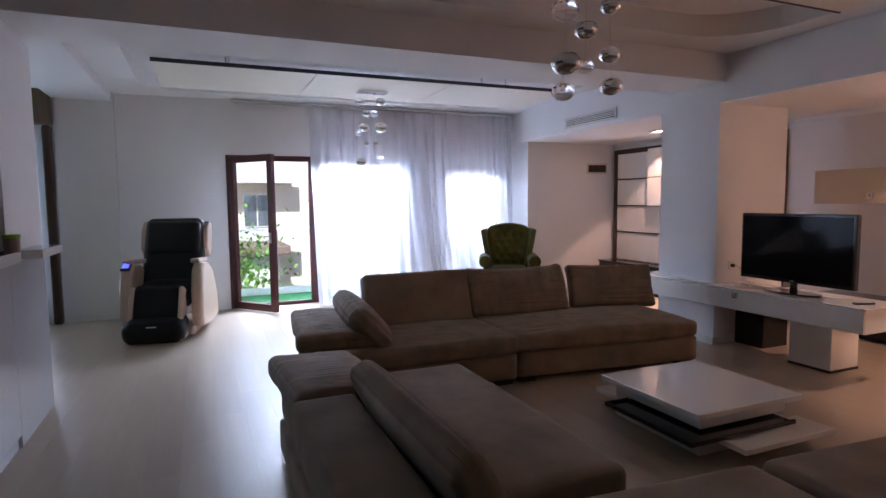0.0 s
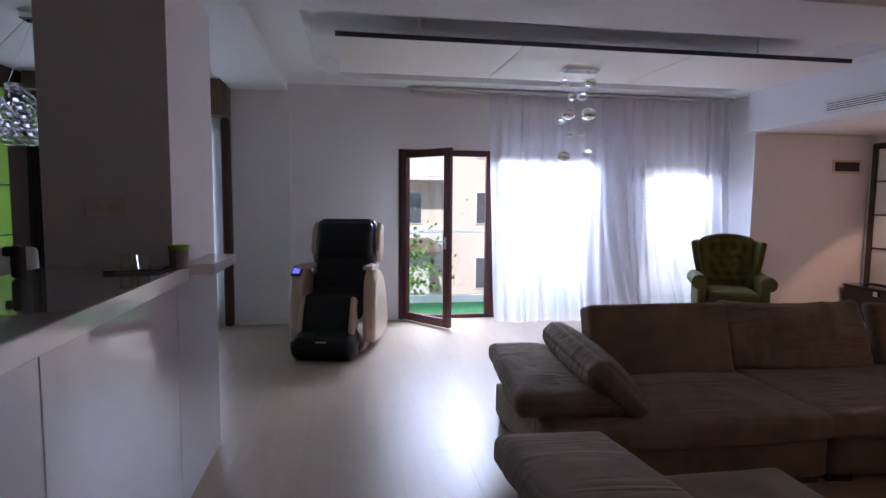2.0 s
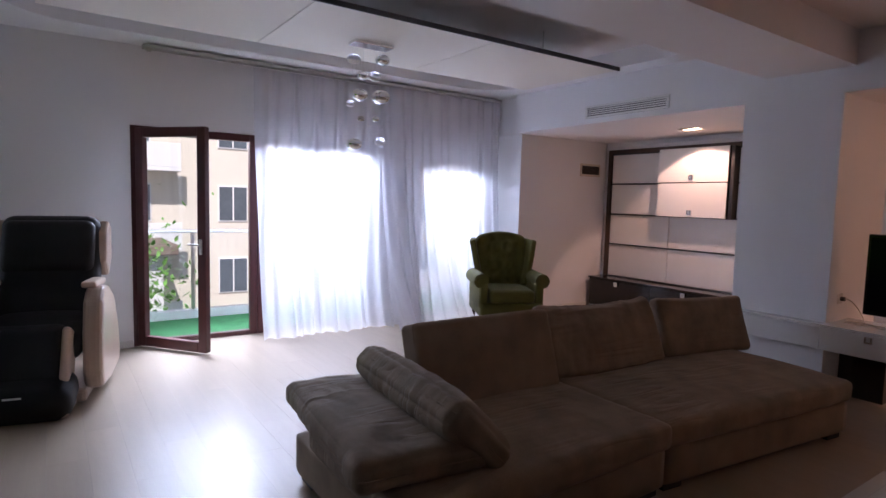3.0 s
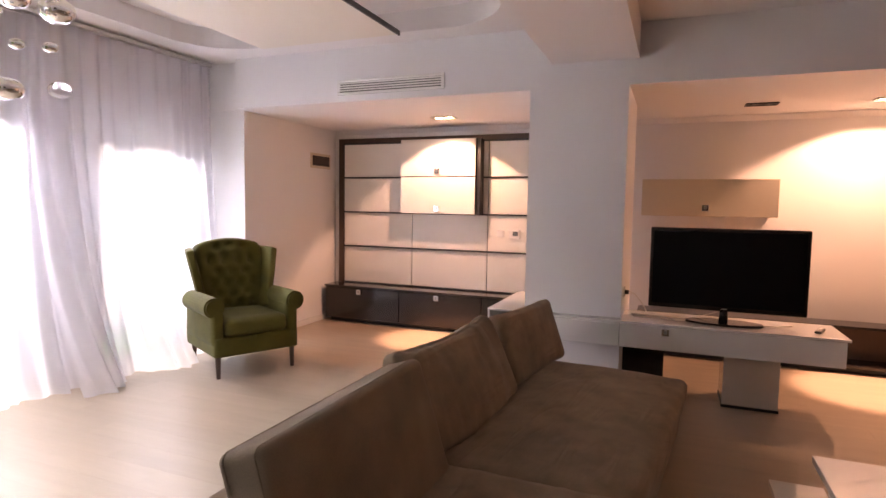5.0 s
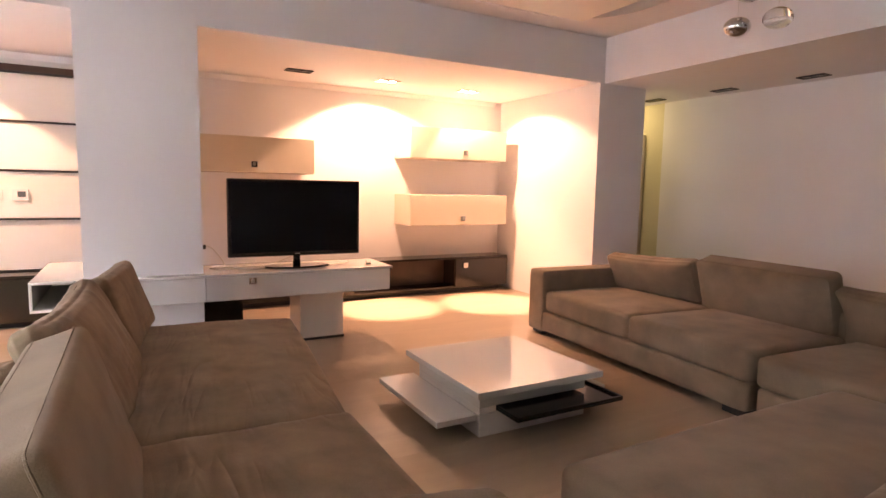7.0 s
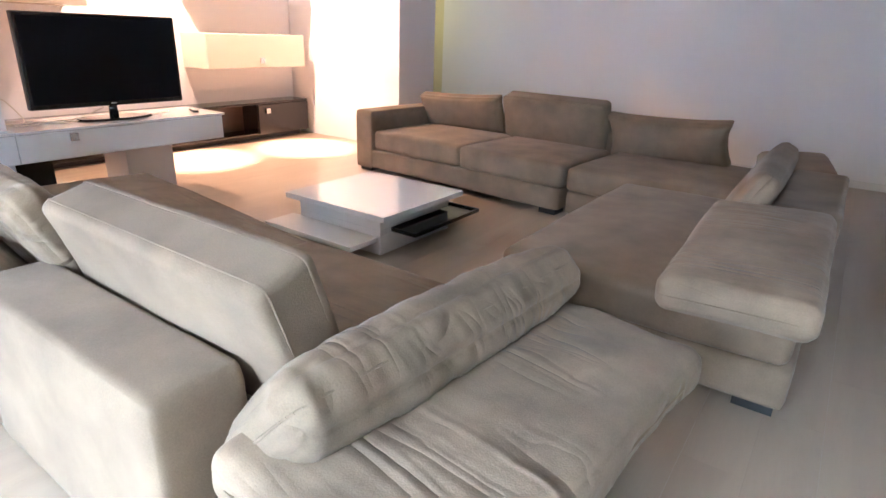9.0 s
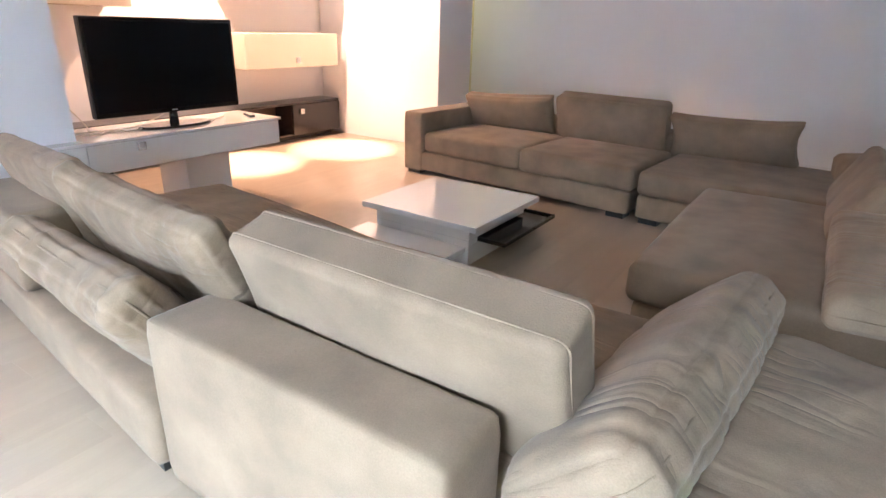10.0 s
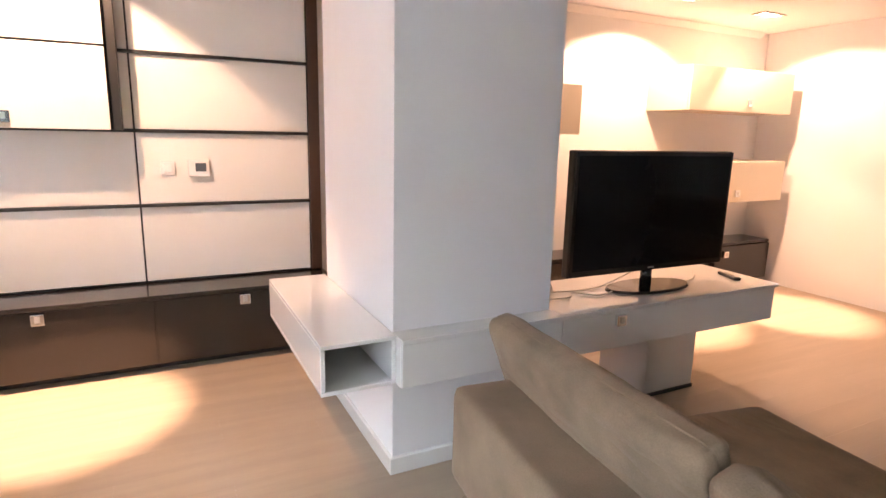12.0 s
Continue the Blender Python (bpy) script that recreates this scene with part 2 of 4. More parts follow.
def rod(p, q, r0, r1=None, n=12, bm=None):
    """A round bar from p to q."""
    p, q = Vector(p), Vector(q)
    one = bmesh.new()
    d = q - p
    bmesh.ops.create_cone(one, cap_ends=True, segments=n, radius1=r0, radius2=r0 if r1 is None else r1, depth=d.length)
    moved(one, Matrix.Translation((p + q) / 2) @ d.to_track_quat("Z", "Y").to_matrix().to_4x4())
    return join(bm, one)


def ball(c, r, n=16, flat=1.0, bm=None):
    one = bmesh.new()
    bmesh.ops.create_uvsphere(one, u_segments=n, v_segments=n // 2 + 2, radius=r)
    moved(one, Matrix.Translation(c) @ Matrix.Diagonal((1, 1, flat, 1)))
    return join(bm, one)


def extrude_profile(points, width, bevel=0.0, seg=2):
    """A profile in y and z, drawn out along x about the middle."""
    bm = bmesh.new()
    f = bm.faces.new([bm.verts.new((-width / 2, y, z)) for y, z in points])
    r = bmesh.ops.extrude_face_region(bm, geom=[f])
    bmesh.ops.translate(bm, vec=(width, 0, 0), verts=[v for v in r["geom"] if isinstance(v, bmesh.types.BMVert)])
    if bevel:
        bmesh.ops.bevel(bm, geom=bm.edges[:], offset=bevel, segments=seg, affect="EDGES", profile=0.5)
    return bm


def soft(w, d, h, r=0.06, puff=0.0, crease=0.0, seed=0, n=26, along=(3, 9, 3), pillow=0.0, pinch=0.0, bow=0.0):
    """An upholstered block, middle at the origin: rounded edges, a swelling top and folds.
    pillow: how far its rim thins; pinch: how far its sides draw in between the corners; bow: how far its ends rise."""
    bm = bmesh.new()
    half = Vector((w / 2, d / 2, h / 2))
    nz = max(6, n // 3)
    seen = {}

    def vert(u, v, s):
        key = (round(u, 4), round(v, 4), round(s, 4))
        if key in seen:
            return seen[key]
        q = Vector((u * half.x, v * half.y, s * half.z))
        c = Vector([max(-a + r, min(a - r, b)) for a, b in zip(half, q)])
        o = q - c
        p = c + o.normalized() * min(r, o.length) if o.length > 1e-6 else q
        if abs(u) > 0.999 or abs(v) > 0.999 or abs(s) > 0.999:
            p = c + (o.normalized() * r if o.length > 1e-6 else o)
        rim = (1 - abs(u) ** 3.0) * (1 - abs(v) ** 3.0)
        if pillow:
            p.z *= (1 - pillow) + pillow * max(rim, 0) ** 0.5
        p.z += puff * s * (1 - u * u) * (1 - v * v)
        p.x += 0.25 * puff * u * (1 - v * v)
        p.x, p.y = p.x * (1 - pinch * (1 - v * v)), p.y * (1 - 1.6 * pinch * (1 - u * u)) + bow * (u * u - 0.4)
        if crease:
            crease_ = crease * 0.5
            k = Vector((p.x * along[0], p.y * along[1], p.z * along[2])) + Vector((seed * 7.3, seed * 3.1, seed))
            f = noise.fractal(k, 0.8, 2.1, 4) * 0.7 + (1 - 3.0 * abs(noise.noise(k * 0.45 + Vector((5, 5, 5))))) * 0.7
            p += (o.normalized() if o.length > 1e-6 else Vector((0, 0, s))) * f * crease_
        seen[key] = bm.verts.new(p)
        return seen[key]

    def lin(k, m):
        t = -1 + 2 * k / m
        return math.copysign(abs(t) ** 0.75, t) if abs(t) > 1e-9 else 0.0

    for fixed in range(3):
        m1, m2 = [(n, nz), (n, nz), (n, n)][fixed]
        for side in (-1, 1):
            for a in range(m1):
                for b in range(m2):
                    quad = []
                    for da, db in ((0, 0), (1, 0), (1, 1), (0, 1)):
                        s, t = lin(a + da, m1), lin(b + db, m2)
                        quad.append(vert(*[(side, s, t), (s, side, t), (s, t, side)][fixed]))
                    if len(set(quad)) == 4:
                        bm.faces.new(quad)
    return bm


def wall(name, x0, x1, y0, y1, z0, z1, label, mat=None):
    return tagged(solid(name, bx(x0, x1, y0, y1, z0, z1), mat or PAINT), label, "wall", kind="structure")


# ---- structure ----
FLOORSLAB = material("floor_underlay", (0.20, 0.15, 0.11), 0.8, vary=0.1, scale=2, grain=30)
floor = tagged(solid("floor", bx(-4.6, 7.4, -1.45, 8.76, -0.25, -0.012), FLOORSLAB), "pale oak laminate floor of long planks", "floor", kind="structure")
wall("wall_north_left", -4.6, 0.50, 8.51, 8.76, 0, 3.2, "white painted wall beside the balcony door")
wall("wall_north_lintel", 0.50, 4.70, 8.51, 8.76, 2.15, 3.2, "white painted lintel over the windows")
wall("wall_north_between", 3.10, 3.72, 8.51, 8.76, 0, 2.147, "white wall between two windows behind the curtain")
wall("wall_north_right", 4.70, 5.0, 8.51, 8.76, 0, 3.2, "white wall at the window corner")
wall("wall_corner_pillar", 5.0, 7.4, 8.0, 8.76, 0, 2.408, "white side wall of the alcove")
wall("wall_corner_top", 5.0, 7.4, 8.0, 8.76, 2.412, 3.2, "white wall above the alcove corner")
wall("wall_left_pier", -1.43, -0.80, 8.44, 8.507, 0, 2.86, "white shallow pier on the window wall")
wall("wall_east_back", 6.70, 7.4, -0.28, 7.997, 0, 2.41, "white back wall of the alcoves")
wall("wall_column", 4.885, 5.86, 4.245, 5.005, 0, 2.41, "white square column between the alcoves")
wall("wall_alcove_end", 4.885, 6.70, -0.28, 0.385, 0, 2.41, "white end wall of the television alcove")
wall("soffit_east", 4.885, 7.4, -1.45, 7.997, 2.41, 3.2, "white lowered soffit over the alcoves")
wall("wall_south", -4.6, 5.45, -1.45, -1.25, 0, 3.2, "plain white wall behind the sofa")
# these three carry the yellow lamp light in their wall colour
wall("wall_passage_side", 5.45, 7.4, -1.45, -1.25, 0, 2.405, "passage wall tinted yellow by hall light", YELLOWLIT)
wall("wall_passage_end", 6.3, 6.45, -1.247, -0.95, 0, 2.405, "end wall of the passage tinted yellow by hall light", YELLOWLIT)
wall("wall_passage_over", 6.3, 6.45, -0.95, -0.283, 2.1, 2.405, "wall over a door tinted yellow by hall light", YELLOWLIT)
wall("wall_west", -4.0, -3.62, -1.25, 8.51, 0, 3.2, "dark brown panelled dining wall", WENGE)
wall("ceiling_corner", 4.885, 4.998, 8.0, 8.507, 2.89, 3.2, "white ceiling corner above the curtain", CEIL)
wall("soffit_south", -3.6, 4.882, -1.247, 0.33, 2.406, 3.2, "white lowered ceiling with dark recessed lights")
wall("beam_cross", -3.6, 4.882, 4.18, 4.83, 2.60, 3.2, "white boxed ceiling beam across the room")
wall("beam_left", -1.45, -0.82, 4.833, 8.437, 2.78, 3.2, "white boxed beam along the dining side")
wall("column_bar", -1.455, -0.91, 4.20, 5.02, 0, 2.597, "white square column at the breakfast bar")


def tray(name, x0, x1, y0, y1, ix0, ix1, iy0, iy1, rad, z, top):
    """A ceiling with a raised round-cornered tray."""
    bm = bmesh.new()
    inner, outer = [], []
    for cx, cy, a0 in ((ix1 - rad, iy1 - rad, 0), (ix0 + rad, iy1 - rad, 90), (ix0 + rad, iy0 + rad, 180), (ix1 - rad, iy0 + rad, 270)):
        for k in range(13):
            a = radians(a0 + 90 * k / 12)
            px, py = cx + rad * math.cos(a), cy + rad * math.sin(a)
            inner.append((px, py))
            outer.append((x1 if a0 in (0, 270) and (k <= 6 if a0 == 0 else k >= 6) else x0 if (a0 == 90 and k >= 6) or (a0 == 180 and k <= 6) else px,
                          y1 if (a0 == 0 and k >= 6) or (a0 == 90 and k <= 6) else y0 if (a0 == 180 and k >= 6) or (a0 == 270 and k <= 6) else py))
    vi = [bm.verts.new((*p, z)) for p in inner]
    vo = [bm.verts.new((*p, z)) for p in outer]
    vt = [bm.verts.new((*p, top)) for p in inner]
    n = len(vi)
    for k in range(n):
        j = (k + 1) % n
        for quad in ((vo[k], vo[j], vi[j], vi[k]), (vi[k], vi[j], vt[j], vt[k])):
            bm.faces.new(quad)
    bm.faces.new(vt)
    up = [bm.verts.new(c) for c in ((x0, y0, top + 0.1), (x1, y0, top + 0.1), (x1, y1, top + 0.1), (x0, y1, top + 0.1))]
    bm.faces.new(up)
    bmesh.ops.remove_doubles(bm, verts=bm.verts, dist=1e-5)
    return tagged(solid(name, bm, CEIL), "white plaster ceiling with a raised curved tray", "ceiling", kind="structure")


tray("ceiling_window_side", -0.82, 4.882, 4.833, 8.51, -0.45, 4.62, 5.05, 8.05, 0.55, 2.89, 3.06)
tray("ceiling_sofa_side", -0.82, 4.882, 0.333, 4.177, -0.4, 4.60, 0.75, 3.85, 0.6, 2.86, 3.04)
for k, (ya, yb) in enumerate(((0.333, 4.177), (4.833, 8.51))):
    tagged(solid("ceiling_dining", bx(-3.6, -1.453 if k else -0.823, ya, yb, 2.86, 3.2), CEIL), "white dining and kitchen ceiling", "ceiling", kind="structure")
for nm, (xa, xb, ya, yb) in {"baseboard_1": (-0.797, 0.495, 8.495, 8.509), "baseboard_2": (5.0, 6.4, 7.985, 7.998), "baseboard_3": (-3.6, 5.4, -1.249, -1.236),
                             "baseboard_4": (-1.43, -0.80, 8.425, 8.438)}.items():
    tagged(solid(nm, bx(xa, xb, ya, yb, 0, 0.07, 0.003), LACQUER), "low white skirting board", "baseboard", kind="structure")
tagged(solid("trim_cornice", extrude_profile([(0, 0), (0.05, 0), (0.0, -0.05)], 7.4), PAINT), "thin plaster cornice on the alcove wall", "cornice", kind="structure").matrix_basis = pose(6.695, 4.2, 2.404, 0, 0, 90)


def hanging_panel(x0, x1, y0, y1, edge_y):
    t = thing("ceiling_panel", pose((x0 + x1) / 2, (y0 + y1) / 2, 2.755), "cream suspended ceiling panel with a black front edge", "ceiling panel", "suspended ceiling panels")
    w, d = (x1 - x0) / 2, (y1 - y0) / 2
    for k in range(3):
        a = -w + 2 * w * k / 3
        part("board", bx(a + 0.003, a + 2 * w / 3 - 0.003, -d, d, 0.0, 0.028, 0.003), PANEL, t)
    # thin black strip along one long edge
    part("edge_strip", bx(-w - 0.01, w + 0.01, edge_y * d - 0.012 if edge_y < 0 else d, edge_y * d if edge_y < 0 else d + 0.012, -0.006, 0.03), BLACK, t, "black strip along the panel edge")
    for sx in (-0.7, 0.7):
        for sy in (-0.5, 0.5):
            part("hanger", rod((sx * w, sy * d, 0.027), (sx * w, sy * d, 0.31), 0.006), STEEL, t)
    return t


hanging_panel(-0.19, 4.25, 5.88, 7.14, -1)
hanging_panel(-0.1, 4.29, 1.20, 2.75, 1)

# ---- windows and balcony ----


def framed(name, x0, x1, z1, label, bars=()):
    t = tagged(new(name), label, "window", kind="structure")
    f = 0.075
    y0, y1 = 8.53, 8.60
    part("window_frame", bx(x0, x0 + f, y0, y1, 0.0, z1, 0.006), MAHOGANY, t)
    part("window_frame", bx(x1 - f, x1, y0, y1, 0.0, z1, 0.006), MAHOGANY, t)
    part("window_frame", bx(x0 + f, x1 - f, y0, y1, z1 - f, z1, 0.006), MAHOGANY, t)
    part("window_sill", bx(x0 + f, x1 - f, y0, y1, 0.0, 0.05, 0.006), MAHOGANY, t)
    edges = [x0 + f, *bars, x1 - f]
    for b in bars:
        part("window_frame", bx(b - 0.04, b + 0.04, y0 + 0.003, y1 - 0.003, 0.05, z1 - f, 0.006), MAHOGANY, t)
    return t, edges


t, _ = framed("door_1", 0.503, 1.70, 2.147, "dark mahogany balcony door frame")
t, e = framed("window_1", 1.703, 3.097, 2.147, "dark framed window behind a sheer curtain", (2.40,))
for a, b in zip(e, e[1:]):
    p = part("pane", bx(a, b, 8.56, 8.566, 0.05, 2.07), GLASS, t)
    p.visible_shadow = False
t, e = framed("window_2", 3.723, 4.697, 2.05, "dark framed window behind a sheer curtain")
p = part("pane", bx(e[0], e[-1], 8.56, 8.566, 0.05, 1.97), GLASS, t)
p.visible_shadow = False
wall("wall_window_fill", 3.723, 4.697, 8.51, 8.70, 2.053, 2.147, "white wall above the smaller window")

leaf = thing("balcony_door", pose(0.585, 8.525, 0.02, 0, 0, -52), "open dark mahogany framed glass balcony door", "door")
W = 0.80
for a, b, c, d in ((0, 0.09, 0, 2.10), (W - 0.09, W, 0, 2.10), (0.09, W - 0.09, 0, 0.10), (0.09, W - 0.09, 2.01, 2.10)):
    part("rail", bx(a, b, -0.065, 0, c, d, 0.008), MAHOGANY, leaf)
p = part("pane", bx(0.09, W - 0.09, -0.036, -0.03, 0.10, 2.01), GLASS, leaf)
p.visible_shadow = False
h = part("handle", bx(W - 0.06, W - 0.03, -0.085, -0.066, 0.93, 1.07, 0.005), STEEL, leaf, "steel lever handle")
part("lever", rod((W - 0.045, -0.10, 1.02), (W - 0.16, -0.105, 1.02), 0.009), STEEL, h)
for z in (0.25, 1.05, 1.85):
    part("hinge", rod((-0.008, -0.03, z - 0.05), (-0.008, -0.03, z + 0.05), 0.01), BLACK, leaf)

tagged(solid("balcony_floor", bx(-1.5, 5.5, 8.76, 10.0, -0.25, -0.03), TURF), "balcony floor covered in green artificial turf", "balcony", kind="structure")
rail = thing("balcony_railing", pose(2.0, 9.85, 0), "clear glass balcony railing with a white handrail", "railing")
part("handrail", bx(-3.5, 3.5, -0.03, 0.03, 1.03, 1.07, 0.01), LACQUER, rail)
part("kerb", bx(-3.5, 3.5, -0.05, 0.06, -0.03, 0.08, 0.005), WHITEREND, rail)
for k in range(5):
    x = -3.5 + 1.4 * k
    p = part("pane", bx(x + 0.03, x + 1.37, -0.006, 0.006, 0.081, 1.029), GLASS, rail)
    p.visible_shadow = False
    part("post", bx(x - 0.02, x + 0.02, -0.02, 0.02, 0.081, 1.029, 0.003), STEEL, rail)


def drape(name, x0, x1, y, z1, folds, amp, flare, mat, label, seed=0, gather=0.0):
    """A hanging curtain: soft folds, spread at the hem."""
    bm = bmesh.new()
    nx, nz = int(folds * 10), 30
    grid = []
    for j in range(nz + 1):
        v = j / nz
        row = []
        for i in range(nx + 1):
            u = i / nx
            wob = noise.noise(Vector((u * folds * 0.45 + seed, v * 0.7, seed)))
            ph = 2 * math.pi * (u * folds + 0.8 * wob + 0.25 * math.sin(3 * v + seed))
            a = amp * (0.35 + 0.65 * (1 - v)) * (0.75 + 0.5 * noise.noise(Vector((u * 5, seed, 2))))
            fl = flare * (1 - v) ** 4 * (0.6 + 0.5 * noise.noise(Vector((u * 4, 3, seed))))
            x = x0 + (x1 - x0) * (u - gather * (1 - v) ** 2 * (u - 0.5)) + 0.25 * amp * math.sin(ph * 0.5) + 0.04 * wob
            row.append(bm.verts.new((x, y - a * math.sin(ph) - a - fl, 0.006 + z1 * v)))
        grid.append(row)
    for j in range(nz):
        for i in range(nx):
            bm.faces.new((grid[j][i], grid[j][i + 1], grid[j + 1][i + 1], grid[j + 1][i]))
    ob = solid(name, bm, mat, smooth=True)
    return tagged(ob, label, "curtain")


drape("sheer_curtain", 1.64, 3.30, 8.42, 2.82, 12, 0.055, 0.40, CURTAIN, "white sheer curtain hanging to the floor", 1.3, 0.0)
drape("sheer_curtain", 3.05, 4.88, 8.34, 2.82, 13, 0.055, 0.62, CURTAIN, "white sheer curtain gathered in soft folds to the floor", 4.7, 0.08)
track = thing("curtain_track", pose(2.75, 8.36, 2.85), "slim grey curtain track under the ceiling", "curtain rail")
part("track", bx(-2.15, 2.15, -0.05, 0.05, -0.012, 0.02, 0.003), STEEL, track)
part("bracket", bx(-2.1, -2.06, 0.05, 0.149, -0.005, 0.015), STEEL, track)
part("bracket", bx(2.06, 2.1, 0.05, 0.149, -0.005, 0.015), STEEL, track)

# ---- alcove furniture ----


def square_knob(parent, x, y, z, s=0.062):
    """A square chrome pull facing -x."""
    k = part("knob", bx(x - 0.022, x, y - s / 2, y + s / 2, z - s / 2, z + s / 2, 0.004), CHROME, parent, "square chrome knob")
    part("inset", bx(x - 0.026, x - 0.0225, y - s / 5, y + s / 5, z - s / 5, z + s / 3), STEEL, k)


def wall_cabinet(x, y0, y1, z0, z1, ky):
    t = thing("wall_cabinet", pose(6.70, (y0 + y1) / 2, z0), "cream lacquered cabinet hung on the alcove wall", "cabinet", "wall cabinets")
    h, w, d = z1 - z0, (y1 - y0) / 2, x - 6.70
    part("body", bx(d + 0.022, -0.002, -w, w, 0, h, 0.003), CREAM, t)
    door = part("door", bx(d, d + 0.019, -w + 0.002, w - 0.002, 0.002, h - 0.002, 0.003), CREAM, t)
    square_knob(door, d, ky - (y0 + y1) / 2, 0.08)


wall_cabinet(6.24, 3.01, 4.19, 1.41, 1.763, 3.62)
wall_cabinet(6.24, 0.60, 1.91, 1.63, 1.985, 1.19)
wall_cabinet(6.24, 0.57, 1.90, 0.85, 1.21, 1.21)

low = thing("low_cabinet", pose(6.69, 2.0, 0), "long black lacquered low cabinet with an open bay", "cabinet")
part("top", bx(-0.31, 0, -1.56, 2.2, 0.42, 0.445, 0.003), BLACKLAC, low)
part("bottom", bx(-0.30, 0, -1.56, 2.2, 0.06, 0.085, 0.003), BLACKLAC, low)
part("back_panel", bx(-0.02, 0, -1.56, 2.2, 0.085, 0.42), WENGE, low)
for y in (-1.56, -0.80, 0.52, 2.18):
    part("side", bx(-0.30, -0.021, y, y + 0.02, 0.086, 0.419, 0.002), BLACKLAC, low)
dr = part("door", bx(-0.322, -0.303, -1.555, -0.79, 0.065, 0.415, 0.003), BLACKLAC, low)
square_knob(dr, -0.322, -0.92, 0.34)
dr = part("door", bx(-0.322, -0.303, 0.53, 2.195, 0.065, 0.415, 0.003), BLACKLAC, low)
part("plinth", bx(-0.22, -0.01, -1.5, 2.1, 0, 0.06), BLACK, low)

# wall unit of white boards in a dark frame
unit = thing("wall_unit", pose(6.69, 6.4, 0), "wall unit of white boards in a dark frame", "wall unit")
part("frame_side", bx(-0.05, 0, 1.44, 1.51, 0.47, 2.30, 0.004), WENGE, unit)
part("frame_side", bx(-0.05, 0, -1.57, -1.50, 0.47, 2.30, 0.004), WENGE, unit)
part("frame_top", bx(-0.05, 0, -1.499, 1.439, 2.235, 2.30, 0.004), WENGE, unit)
part("back_panel", bx(-0.012, 0, -1.499, 1.439, 0.47, 2.234), BLACK, unit)
for zi, (za, zb) in enumerate(((0.48, 0.93), (0.95, 1.365), (1.385, 1.80), (1.82, 2.225))):
    for ya, yb in ((0.475, 1.435), (-0.495, 0.465), (-1.495, -0.505)):
        part("board", bx(-0.032, -0.013, ya, yb, za, zb, 0.003), WHITEPANEL, unit)
    part("shelf_edge", bx(-0.055, -0.0125, -1.495, 1.435, zb + 0.002, zb + 0.018, 0.002), BLACK, unit)
up = thing("upper_cabinet", pose(6.63, 6.05, 1.375), "white double-door cabinet on the wall unit", "cabinet")
part("body", bx(-0.13, 0, -0.05, 0.90, 0, 0.87, 0.003), BLACKLAC, up)
for za, zb in ((0.0, 0.43), (0.44, 0.87)):
    d = part("door", bx(-0.152, -0.132, -0.045, 0.895, za + 0.002, zb, 0.003), WHITEPANEL, up)
    square_knob(d, -0.152, 0.42, za + 0.06)
# black slab standing in for the shadow in the gap beside the cabinet
part("side_panel", bx(-0.12, 0, -0.10, -0.052, 0, 0.87, 0.003), BLACK, up)
base = thing("base_cabinet", pose(6.69, 6.4, 0), "black gloss low cabinet under the wall unit", "cabinet")
part("body", bx(-0.30, 0, -1.57, 1.53, 0.05, 0.44, 0.003), BLACKLAC, base)
part("top", bx(-0.335, 0, -1.58, 1.54, 0.441, 0.466, 0.003), BLACKLAC, base)
part("plinth", bx(-0.24, -0.02, -1.5, 1.5, 0, 0.049), BLACK, base)
for ya, yb in ((-1.565, -0.54), (-0.53, 0.495), (0.505, 1.525)):
    d = part("drawer_front", bx(-0.322, -0.301, ya, yb, 0.055, 0.436, 0.003), BLACKLAC, base)
    square_knob(d, -0.322, (ya + yb) / 2 + 0.03, 0.395)
tm = thing("thermostat", pose(6.655, 5.58, 1.11), "white wall thermostat with a dark display", "thermostat")
part("case", bx(-0.02, 0.0025, -0.07, 0.05, 0, 0.10, 0.004), LACQUER, tm)
part("display", bx(-0.023, -0.0205, -0.05, 0.01, 0.03, 0.08), DARKGLASS, tm)
sw = thing("wall_switch", pose(6.655, 5.74, 1.12), "flat white wall switch plate", "switch")
part("plate", bx(-0.008, 0.0025, -0.04, 0.04, 0, 0.08, 0.003), LACQUER, sw)
part("rocker", bx(-0.012, -0.0085, -0.025, 0.025, 0.015, 0.065, 0.002), LACQUER, sw)
vt = thing("wall_vent", pose(6.35, 7.998, 1.94), "small dark louvred vent in a pale frame", "vent")
part("frame", bx(-0.21, 0.21, -0.012, 0, -0.03, 0.15, 0.003), CREAM, vt)
part("grille", bx(-0.18, 0.18, -0.016, -0.0125, 0, 0.12), WENGE, vt)
for k in range(5):
    part("slat", bx(-0.175, 0.175, -0.022, -0.0165, 0.012 + k * 0.022, 0.022 + k * 0.022), BLACK, vt)

gr = thing("air_grille", pose(4.884, 6.28, 2.48), "long white slotted air-conditioning grille", "air vent")
part("backing", bx(-0.004, 0, -0.50, 0.50, 0.012, 0.10), BLACK, gr)
for a, b, c, d in ((-0.53, 0.53, -0.012, 0.012), (-0.53, 0.53, 0.10, 0.124), (-0.53, -0.50, 0.013, 0.099), (0.50, 0.53, 0.013, 0.099)):
    part("frame", bx(-0.016, 0, a, b, c, d, 0.002), LACQUER, gr)
for k in range(4):
    part("slat", bx(-0.014, -0.0045, -0.499, 0.499, 0.021 + k * 0.021, 0.034 + k * 0.021), LACQUER, gr)


